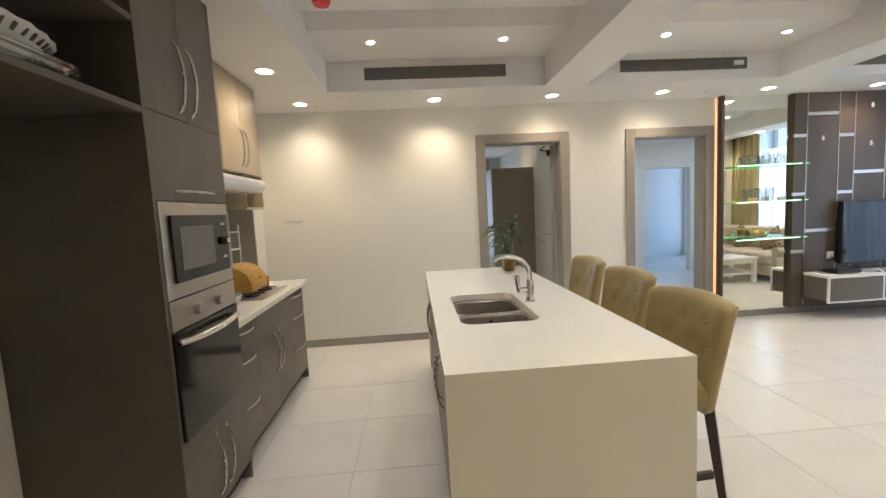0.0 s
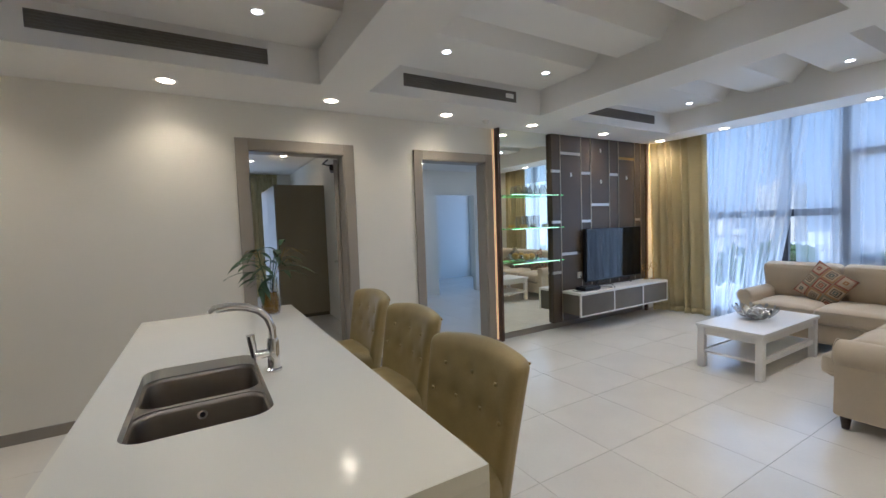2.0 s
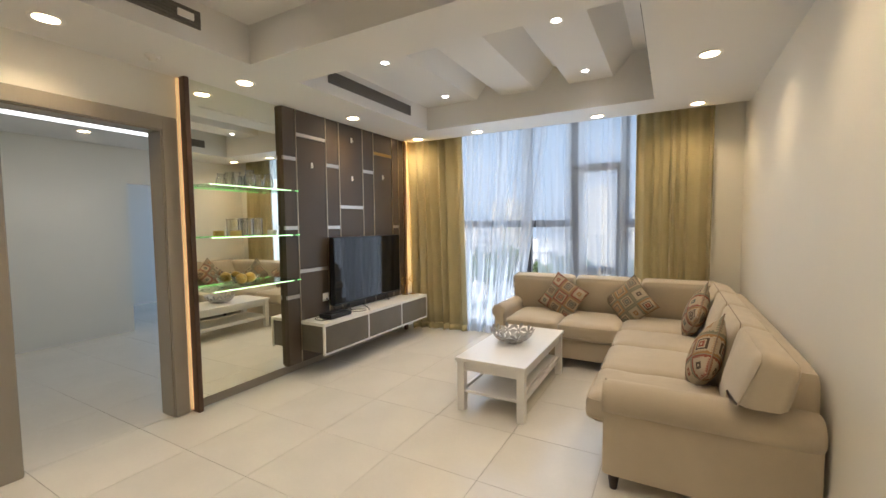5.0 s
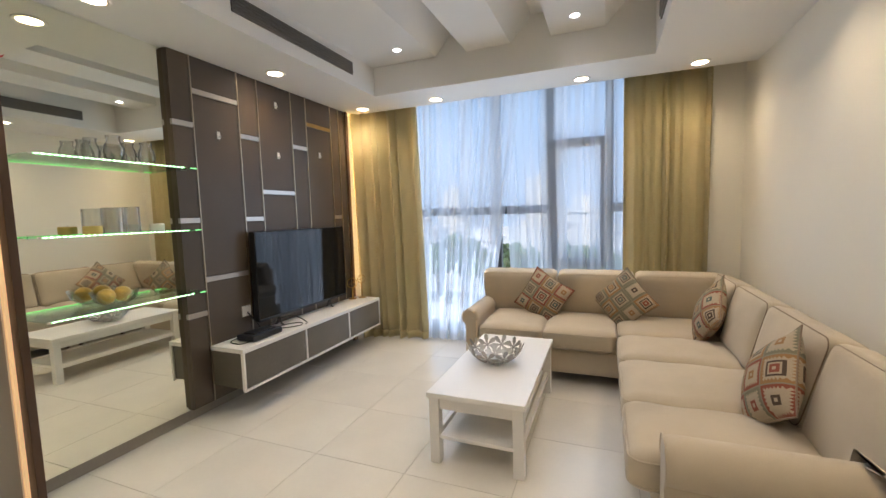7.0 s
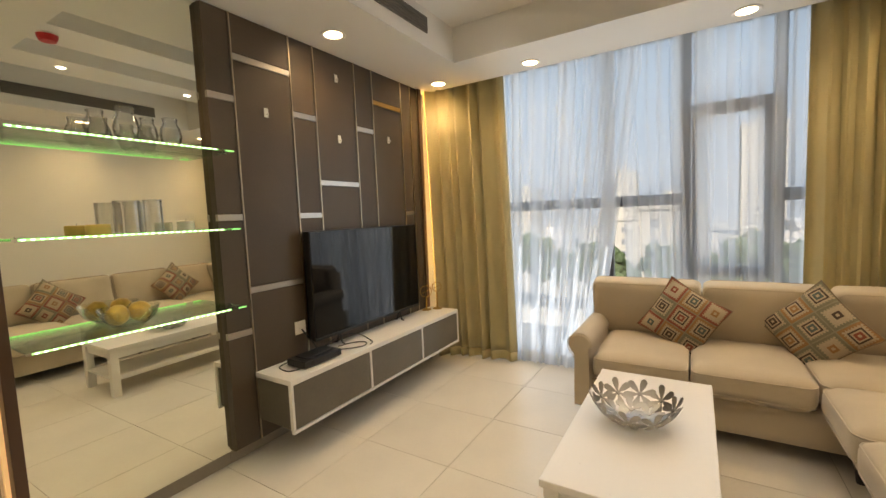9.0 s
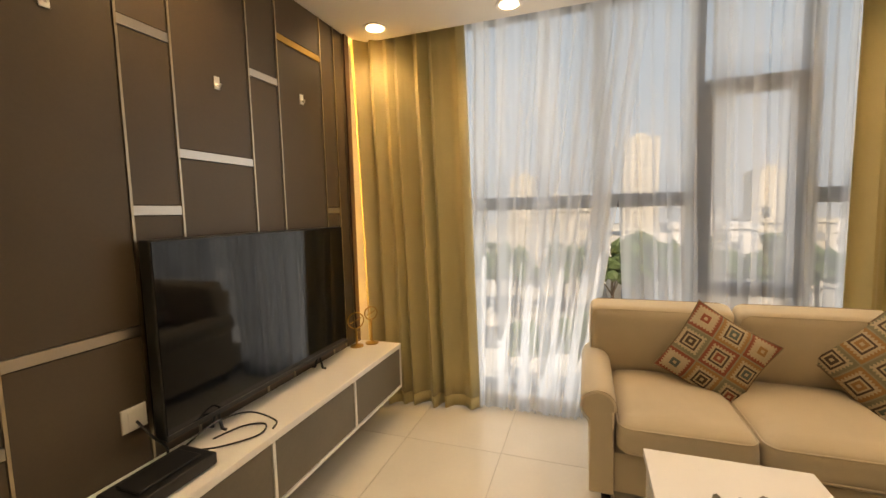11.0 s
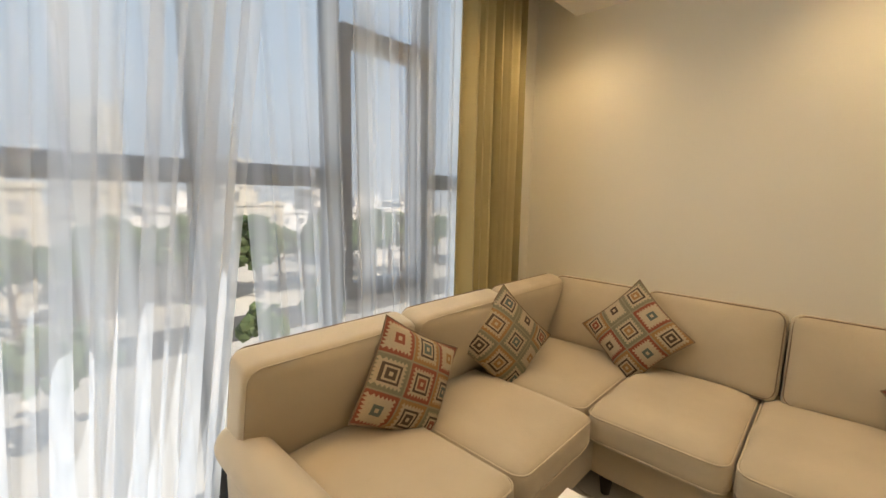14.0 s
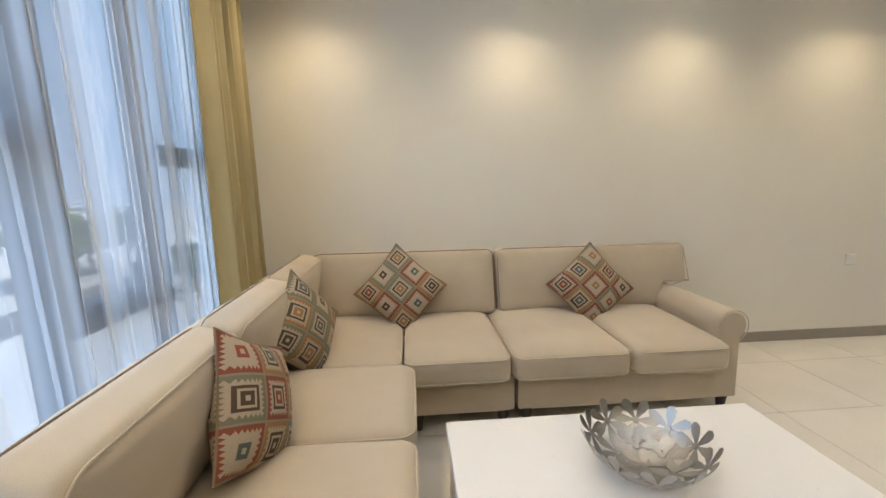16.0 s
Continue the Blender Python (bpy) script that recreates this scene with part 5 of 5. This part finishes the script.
def handle_v(parent, y, z0, z1, x=KF):
    part("handle", bow_handle((x, y, z0), (x, y, z1), (1, 0, 0), 0.007), SATIN, parent, "bowed steel bar handle", smooth=True)


def handle_h(parent, y0, y1, z, x=KF):
    part("handle", bow_handle((x, y0, z), (x, y1, z), (1, 0, 0), 0.007), SATIN, parent, "bowed steel bar handle", smooth=True)


tw = thing("tall_cabinet", (-0.73, 2.37, 0), "tall dark laminate oven cabinet", "cabinet")
T0, T1 = 2.05, 2.69
part("side_panel", box(X0 + 0.002, KF - 0.001, T0, T0 + 0.02, 0.0, 2.625), DARKLAM, tw)
part("side_panel", box(X0 + 0.002, KF - 0.001, T1 - 0.02, T1, 0.0, 2.625), DARKLAM, tw)
part("plinth", box(X0 + 0.002, KF - 0.06, T0 + 0.021, T1 - 0.021, 0.0, 0.10), BLACK, tw)
part("carcass", box(X0 + 0.002, KF - 0.022, T0 + 0.021, T1 - 0.021, 0.101, 2.62), DARKLAM, tw)
ym = (T0 + T1) / 2
for a, b, s in ((T0, ym, 1), (ym, T1, -1)):
    d = front("door", tw, a, b, 1.95, 2.622)
    handle_v(d, ym - s * 0.05, 1.985, 2.295)
    d = front("door", tw, a, b, 0.10, 0.555)
    handle_v(d, ym - s * 0.05, 0.15, 0.47)
d = front("flap_door", tw, T0, T1, 1.585, 1.95)
handle_h(d, T0 + 0.16, T1 - 0.14, 1.63)

mo = thing("microwave_oven", (KF, ym, 1.17), "built-in stainless steel microwave oven", "microwave")
part("frame", box(KF - 0.021, KF + 0.006, T0 + 0.022, T1 - 0.022, 1.17, 1.583, 0.004), STEEL, mo)
part("door", box(KF + 0.0065, KF + 0.018, T0 + 0.075, T1 - 0.06, 1.235, 1.525, 0.004), OVENGLASS, mo, "black glass door")
part("window", box(KF + 0.0182, KF + 0.020, T0 + 0.13, T1 - 0.22, 1.285, 1.475), MWGLASS, mo, "grey viewing window")
bm = tube([(KF + 0.018, T1 - 0.115, 1.39), (KF + 0.042, T1 - 0.115, 1.39)], 0.022, sides=16)
kn = part("knob", bm, BLACK, mo, "black dial with a pale cap", smooth=True)
part("cap", tube([(KF + 0.0425, T1 - 0.115, 1.39), (KF + 0.046, T1 - 0.115, 1.39)], 0.014, sides=14), PLASTIC, kn, "pale cap")
for z in (1.30, 1.47):
    part("button", box(KF + 0.018, KF + 0.021, T1 - 0.135, T1 - 0.095, z, z + 0.012, 0.001), STEEL, mo)

ov = thing("oven", (KF, ym, 0.56), "built-in electric oven with black glass door", "oven")
part("control_panel", box(KF - 0.021, KF + 0.008, T0 + 0.022, T1 - 0.022, 1.035, 1.165, 0.004), STEEL, ov)
for y in (T0 + 0.21, T0 + 0.41):
    part("knob", tube([(KF + 0.008, y, 1.095), (KF + 0.034, y, 1.095)], 0.023, sides=16), STEEL, ov, smooth=True)
odo = part("door", box(KF - 0.021, KF + 0.012, T0 + 0.022, T1 - 0.022, 0.558, 1.03, 0.004), OVENGLASS, ov, "black glass oven door")
part("handle", bow_handle((KF + 0.012, T0 + 0.05, 0.985), (KF + 0.012, T1 - 0.05, 0.985), (1, 0, 0), 0.014, rise=0.05), SATIN, odo, "bowed steel oven handle", smooth=True)

nb = thing("niche_cabinet", (-0.73, 1.6, 0), "dark laminate fridge niche with an open shelf above", "cabinet")
N0 = 1.12
part("side_panel", box(X0 + 0.002, KF - 0.001, N0, N0 + 0.02, 0.0, 2.625), DARKLAM, nb)
part("shelf", box(X0 + 0.002, KF - 0.001, N0 + 0.021, T0 - 0.001, 1.925, 1.95, 0.001), DARKLAM, nb)
part("top_board", box(X0 + 0.002, KF - 0.001, N0 + 0.021, T0 - 0.001, 2.265, 2.29, 0.001), DARKLAM, nb)
part("back_board", box(X0 + 0.002, X0 + 0.012, N0 + 0.021, T0 - 0.001, 1.951, 2.264), DARKLAM, nb)
part("back_board", box(X0 + 0.002, X0 + 0.012, N0 + 0.021, T0 - 0.001, 2.291, 2.62), DARKLAM, nb)

# platters on the open shelf
pt = thing("platter", (-0.6, 1.7, 1.95), "white scalloped serving platter with a pierced rim", "platter")
bm = bmesh.new()
loops = []
for k, (rx, ry, z) in enumerate(((0.10, 0.16, 0.0), (0.13, 0.20, 0.012), (0.172, 0.30, 0.062), (0.170, 0.298, 0.067), (0.125, 0.195, 0.020), (0.0, 0.0, 0.010))):
    loops.append([bm.verts.new((-0.575 + rx * math.cos(2 * math.pi * j / 48) * (1 + 0.025 * math.cos(24 * 2 * math.pi * j / 48) * (k in (2, 3))),
                                1.535 + ry * math.sin(2 * math.pi * j / 48), 2.0 + z)) for j in range(48)])
bm.faces.new(loops[0][::-1])
for A, B in zip(loops, loops[1:]):
    for j in range(48):
        bm.faces.new((A[j], A[(j + 1) % 48], B[(j + 1) % 48], B[j]))
bmesh.ops.remove_doubles(bm, verts=bm.verts[:], dist=0.0003)
bmesh.ops.recalc_face_normals(bm, faces=bm.faces[:])
part("dish", bm, PORCELAIN, pt, smooth=True)
HOLE = bmesh.new()
soft(0, 0, 0, 0.011, 0.008, 0.027, 0.002, n=1, bm=HOLE)
HM = bpy.data.meshes.new("pierced_slot")
HOLE.to_mesh(HM)
HOLE.free()
HM.materials.append(DARKLAM)
for j in range(44):
    a = 2 * math.pi * j / 44
    share("pierced_slot", HM, pt, Matrix.Translation((0.025 + 0.157 * math.cos(a), -0.165 + 0.270 * math.sin(a), 0.093)) @ pose(0, 0, 0, 0, 0, math.degrees(math.atan2(math.sin(a) / 0.236, math.cos(a) / 0.155))) @ pose(0, 0, 0, 0, 38, 0))
gt = thing("glass_dish", (-0.6, 1.75, 1.95), "clear glass baking dish under the white platter", "dish")
part("bottom", prism(round_rect(-0.78, -0.41, 1.28, 1.78, 0.04), 1.9505, 1.957), CLEARGLASS, gt)
part("side", tube([(x, y, 1.974) for x, y in round_rect(-0.78, -0.41, 1.28, 1.78, 0.04)], 0.016, closed=True), CLEARGLASS, gt, smooth=True)
part("rim", tube([(x, y, 1.992) for x, y in round_rect(-0.785, -0.405, 1.275, 1.785, 0.04)], 0.007, closed=True), CLEARGLASS, gt, smooth=True)

KE, BF = 4.17, -0.45
bc = thing("base_cabinet", (-0.73, 3.43, 0), "dark laminate base cabinet with drawers and doors", "cabinet")
part("carcass", box(X0 + 0.002, BF - 0.022, T1 + 0.001, KE - 0.02, 0.10, 0.878), DARKLAM, bc)
part("end_panel", box(X0 + 0.002, BF - 0.001, KE - 0.019, KE - 0.001, 0.0, 0.879), DARKLAM, bc)
part("plinth", box(X0 + 0.002, BF - 0.07, T1 + 0.001, KE - 0.02, 0.0, 0.0995), BLACK, bc)
Y1_, Y2_ = 3.05, 3.75
for a, b in ((T1 + 0.002, Y1_), (Y2_, KE - 0.02)):
    for z0, z1 in ((0.70, 0.878), (0.42, 0.70), (0.10, 0.42)):
        d = front("drawer_front", bc, a, b, z0, z1, x=BF)
        handle_h(d, a + 0.07, b - 0.07, z1 - 0.06, BF)
f_ = front("false_front", bc, Y1_, Y2_, 0.70, 0.878, x=BF)
for a, b, s in ((Y1_, 3.40, 1), (3.40, Y2_, -1)):
    d = front("door", bc, a, b, 0.10, 0.70, x=BF)
    handle_v(d, 3.40 - s * 0.045, 0.36, 0.66, BF)
wt = thing("worktop", (-0.73, 3.43, 0.88), "white quartz worktop on the dark base cabinet", "worktop")
part("slab", box(X0 + 0.001, BF + 0.05, T1 + 0.002, KE + 0.012, 0.880, 0.920, 0.002), QUARTZ, wt)
part("splashback", box(X0 + 0.001, X0 + 0.013, T1 + 0.002, KE, 0.9205, 1.57), PLASTIC, wt, "glossy white splashback")

uc = thing("wall_cabinet", (-0.88, 3.43, 1.865), "satin taupe wall cabinet up to the ceiling", "cabinet")
UX = -0.72
part("carcass", box(X0 + 0.002, UX - 0.022, T1 + 0.001, KE - 0.001, 1.865, 2.622), UPPERLAM, uc)
ysu = (T1 + 0.002, 3.06, 3.44, 3.80, KE - 0.002)
for i, (a, b) in enumerate(zip(ysu, ysu[1:])):
    d = front("door", uc, a, b, 1.865, 2.622, UPPERLAM, UX)
    handle_v(d, b - 0.04 if i % 2 == 0 else a + 0.04, 1.92, 2.22, UX)
part("open_box_side", box(X0 + 0.002, UX - 0.001, KE - 0.019, KE - 0.001, 1.58, 1.864), UPPERLAM, uc)
part("open_box_side", box(X0 + 0.002, UX - 0.001, 3.78, 3.798, 1.58, 1.864), UPPERLAM, uc)
part("open_box_shelf", box(X0 + 0.002, UX - 0.001, 3.799, KE - 0.02, 1.58, 1.598), UPPERLAM, uc)
part("lower_panel", box(X0 + 0.014, UX - 0.10, KE - 0.019, KE - 0.001, 0.9205, 1.579), DOORLEAF, uc, "grey end panel")

hd = thing("cooker_hood", (-0.8, 3.3, 1.70), "slim white cooker hood under the wall cabinet", "cooker hood")
bm = bmesh.new()
sec = [(X0 + 0.014, 1.70), (X0 + 0.014, 1.82), (UX - 0.05, 1.82), (-0.56, 1.795), (-0.538, 1.785), (-0.530, 1.765), (-0.530, 1.735), (-0.540, 1.715), (-0.57, 1.70)]
A = [bm.verts.new((x, 2.86, z)) for x, z in sec]
B = [bm.verts.new((x, 3.70, z)) for x, z in sec]
for i in range(len(sec)):
    bm.faces.new((A[i], A[(i + 1) % len(sec)], B[(i + 1) % len(sec)], B[i]))
bm.faces.new(A[::-1])
bm.faces.new(B)
bmesh.ops.recalc_face_normals(bm, faces=bm.faces[:])
part("body", bm, PLASTIC, hd)
part("front_cap", box(-0.60, -0.525, 2.845, 2.8595, 1.70, 1.79, 0.004), BLACK, hd, "dark end cap")
part("filter", box(X0 + 0.05, -0.62, 2.95, 3.62, 1.688, 1.6995), STEEL, hd)

hb_ = thing("hob", (-0.72, 3.45, 0.92), "inset black and steel cooking hob", "hob")
part("plate", box(-0.98, -0.47, 3.28, 3.82, 0.9205, 0.928, 0.003), STEEL, hb_)
for x, y in ((-0.85, 3.42), (-0.85, 3.68), (-0.60, 3.42), (-0.60, 3.68)):
    part("burner", lathe([(0.0, 0.0), (0.055, 0.0), (0.05, 0.012), (0.03, 0.018), (0.0, 0.018)], x, y, 0.9285, 18), BLACK, hb_, smooth=True)
    for a in (0, 90):
        dx, dy = 0.09 * math.cos(radians(a)), 0.09 * math.sin(radians(a))
        part("grate", tube([(x - dx, y - dy, 0.950), (x + dx, y + dy, 0.950)], 0.005), BLACK, hb_)
bb = thing("bread_box", (-0.8, 3.95, 0.92), "rounded bamboo roll-top bread box", "bread box")
bm = bmesh.new()
sec = [(-0.97, 0.0), (-0.60, 0.0)] + [(-0.785 + 0.185 * math.cos(radians(a)), 0.05 + 0.15 * math.sin(radians(a))) for a in range(0, 181, 15)]
A = [bm.verts.new((x, 3.42, 0.955 + z)) for x, z in sec]
B = [bm.verts.new((x, 3.74, 0.955 + z)) for x, z in sec]
for i in range(len(sec)):
    bm.faces.new((A[i], A[(i + 1) % len(sec)], B[(i + 1) % len(sec)], B[i]))
bm.faces.new(A[::-1])
bm.faces.new(B)
bmesh.ops.recalc_face_normals(bm, faces=bm.faces[:])
part("body", bm, BAMBOO, bb, smooth=True)
part("lid_knob", tube([(-0.60, 3.58, 1.04), (-0.57, 3.58, 1.05)], 0.012, sides=10), BAMBOO, bb, smooth=True)
for y in (3.406, 3.741):
    part("end_board", prism([(-0.98, y), (-0.59, y), (-0.59, y + 0.013), (-0.98, y + 0.013)], 0.9545, 1.03), BAMBOO, bb)
gb = thing("glass_bowl", (-0.62, 2.98, 0.92), "white glass mixing bowl on the worktop", "bowl")
part("bowl", lathe([(0.0, 0.0), (0.06, 0.0), (0.11, 0.05), (0.125, 0.10), (0.120, 0.10), (0.105, 0.052), (0.056, 0.006), (0.0, 0.006)], -0.62, 2.98, 0.9205), PORCELAIN, gb, smooth=True)
rk = thing("wall_rack", (-1.0, 3.9, 1.1), "white wire rack on the splashback", "rack")
for z in (1.12, 1.26, 1.40):
    part("shelf_wire", tube([(X0 + 0.014, 3.45, z), (-0.83, 3.45, z), (-0.83, 3.85, z), (X0 + 0.014, 3.85, z)], 0.005), PLASTIC, rk)
for y in (3.45, 3.65, 3.85):
    part("upright", tube([(-0.835, y, 1.06), (-0.835, y, 1.46)], 0.006), PLASTIC, rk)

# ---- bedroom ----
wd = thing("wardrobe", (2.45, 8.5, 0), "plain taupe wardrobe seen through the doorway", "wardrobe")
part("carcass", box(2.12, 3.02, 8.02, 9.6, 0.06, 2.215, 0.004), ROBE, wd)
part("plinth", box(2.15, 3.0, 8.05, 9.57, 0.0, 0.0595), DARKLAM, wd)
for a, b in ((8.03, 8.80), (8.81, 9.59)):
    d = part("door", box(2.10, 2.1195, a, b, 0.07, 2.205, 0.002), ROBE, wd)
    part("handle", tube([(2.10, b - 0.06, 0.95), (2.07, b - 0.06, 0.96), (2.07, b - 0.06, 1.14), (2.10, b - 0.06, 1.15)], 0.006), CHROME, d, smooth=True)

# ---- outside: ground, houses and trees seen from an upper storey ----
GZ = -13.0
bm = bmesh.new()
bmesh.ops.create_grid(bm, x_segments=8, y_segments=8, size=2500)
bmesh.ops.translate(bm, verts=bm.verts[:], vec=(0, 0, GZ))
tagged(part("ground", bm, EARTH), "pale dry ground far below the window", "ground", kind="structure")
rd = part("road", box(46, 54, -300, 300, GZ + 0.01, GZ + 0.05), surface("asphalt", (0.06, 0.06, 0.062), 0.9, vary=0.15, fine=6, broad=0.2))
tagged(rd, "grey asphalt road below the window", "road", kind="structure")
WM = bpy.data.meshes.new("far_window")
bm = box(-0.05, 0.03, -0.7, 0.7, -0.75, 0.75)
bm.to_mesh(WM)
bm.free()
WM.materials.append(FARGLASS)
rnd = random.Random(11)


def building(x, y, w, d, h, mat, label):
    b = thing("apartment_building", (x, y, GZ), label, "building", "buildings in the city")
    part("wall", box(x, x + d, y - w / 2, y + w / 2, GZ, GZ + h), mat, b)
    part("roof", box(x - 0.3, x + d + 0.3, y - w / 2 - 0.3, y + w / 2 + 0.3, GZ + h + 0.001, GZ + h + 0.8), mat, b)
    part("roof_hut", box(x + d * 0.3, x + d * 0.7, y - w / 6, y + w / 6, GZ + h + 0.801, GZ + h + 3.0), mat, b)
    cols, rows = max(2, int(w / 3.6)), int(h / 3.3)
    for i in range(cols):
        for j in range(rows):
            share("window", WM, b, Matrix.Translation((0, -w / 2 + (i + 0.5) * w / cols, 1.9 + j * 3.3)))


for k in range(17):
    y = -95 + k * 13 + rnd.uniform(-3, 3)
    x = rnd.choice((70, 95, 130)) + rnd.uniform(-8, 8)
    building(x, y, rnd.uniform(9, 14), rnd.uniform(9, 14), rnd.choice((7.5, 10.5, 11, 14)), rnd.choice(FACADES), "low pale rendered city building with small windows")
for x, y, h in ((230, -22, 48), (260, 40, 34), (240, -80, 30), (250, 95, 28)):
    building(x, y, 16, 14, h, FACADES[1], "tall sand-coloured apartment tower in the distance")


# pale hazy sky over the city
bm = bmesh.new()
bmesh.ops.create_uvsphere(bm, u_segments=48, v_segments=24, radius=420)
bmesh.ops.delete(bm, geom=[v for v in bm.verts if v.co.z < -20 or v.co.x < 60], context="VERTS")
bmesh.ops.translate(bm, verts=bm.verts[:], vec=(0, 0, GZ))
HAZE, nt, b = nodes_of("hazy_sky")
sp = nt.nodes.new("ShaderNodeSeparateXYZ")
nt.links.new(coord(nt, 1 / 420), sp.inputs[0])
em = nt.nodes.new("ShaderNodeEmission")
nt.links.new(ramp(nt, sp.outputs[2], [(0.0, (0.72, 0.84, 1.0)), (0.25, (0.50, 0.72, 1.0)), (0.8, (0.36, 0.61, 1.0))]), em.inputs[0])
em.inputs[1].default_value = 0.66
nt.links.new(em.outputs[0], nt.nodes["Material Output"].inputs[0])
tagged(part("backdrop", bm, HAZE, smooth=True), "pale hazy daylight sky over the city", "sky", kind="structure")


def tree_mesh(seed):
    r = random.Random(seed)
    bm = bmesh.new()
    for k in range(42):
        a, e = r.uniform(0, 6.28), r.uniform(-0.5, 1.2)
        rad = r.uniform(0.8, 2.3)
        c = Vector((rad * math.cos(a) * math.cos(e), rad * math.sin(a) * math.cos(e), 4.6 + rad * 0.9 * math.sin(e)))
        t = bmesh.ops.create_icosphere(bm, subdivisions=1, radius=r.uniform(0.3, 0.75))
        for v in t["verts"]:
            v.co *= r.uniform(0.7, 1.3)
            v.co += c
    crown = bpy.data.meshes.new("crown")
    bm.to_mesh(crown)
    bm.free()
    crown.materials.append(TREELEAF)
    bm = tube([(0, 0, 0), (0.1, 0, 1.6), (0, 0.1, 3.4), (0.2, 0.2, 4.6)], 0.22, taper=0.4)
    for a in (0.5, 2.4, 4.4):
        tube([(0, 0.05, 2.6), (0.7 * math.cos(a), 0.7 * math.sin(a), 3.6), (1.4 * math.cos(a), 1.4 * math.sin(a), 4.6)], 0.09, bm, taper=0.4)
    trunk = bpy.data.meshes.new("trunk")
    bm.to_mesh(trunk)
    bm.free()
    trunk.materials.append(BARK)
    return crown, trunk


KINDS = [tree_mesh(s) for s in (1, 2, 3)]
for k in range(80):
    x, y = rnd.choice((36, 58, 61, 64)) + rnd.uniform(-2, 2), -75 + k * 2.2 + rnd.uniform(-1, 1)
    t = thing("street_tree", (x, y, GZ), "green leafy street tree below the window", "tree", "street trees")
    crown, trunk = rnd.choice(KINDS)
    s = rnd.uniform(0.8, 1.1) if x < 45 else rnd.uniform(1.2, 1.75)
    m = Matrix.Scale(s, 4) @ pose(0, 0, 0, 0, 0, rnd.uniform(0, 360))
    share("trunk", trunk, t, m)
    share("crown", crown, t, m)

# ---- floor tiles ----
TM = bpy.data.meshes.new("tile")
g = 0.0016
bm = box(-0.5, 0.5, -0.5, 0.5, -0.0035, 0.0)
bm.to_mesh(TM)
bm.free()
TM.materials.append(TILE)
AREAS = ((X0, 2.0, -2.0, YN), (2.0, X1, YS, YN), (1.47, 2.325, YN, 5.18), (3.22, 4.07, YN, 5.18), (0.30, 2.90, 5.18, 11.0), (3.05, 7.60, 5.18, 8.40), (5.30, 6.25, 8.40, 8.52), (3.05, 7.60, 8.52, 10.6))
rest = bmesh.new()
for n, (ax0, ax1, ay0, ay1) in enumerate(AREAS):
    i0, i1 = math.floor((ax0 - TX) / TP), math.ceil((ax1 - TX) / TP)
    j0, j1 = math.floor((ay0 - TY) / TP), math.ceil((ay1 - TY) / TP)
    for i in range(i0, i1):
        for j in range(j0, j1):
            x0, x1 = max(ax0, TX + i * TP + g), min(ax1, TX + (i + 1) * TP - g)
            y0, y1 = max(ay0, TY + j * TP + g), min(ay1, TY + (j + 1) * TP - g)
            if x1 - x0 > 0.01 and y1 - y0 > 0.01:
                if n < 4:
                    share("tile", TM, floor_ob, Matrix.Translation(((x0 + x1) / 2, (y0 + y1) / 2, 0)) @ Matrix.Diagonal((x1 - x0, y1 - y0, 1, 1)))
                else:
                    box(x0, x1, y0, y1, -0.0035, 0.0, bm=rest)
part("tiles_of_next_rooms", rest, TILE, floor_ob, kind="stuff")
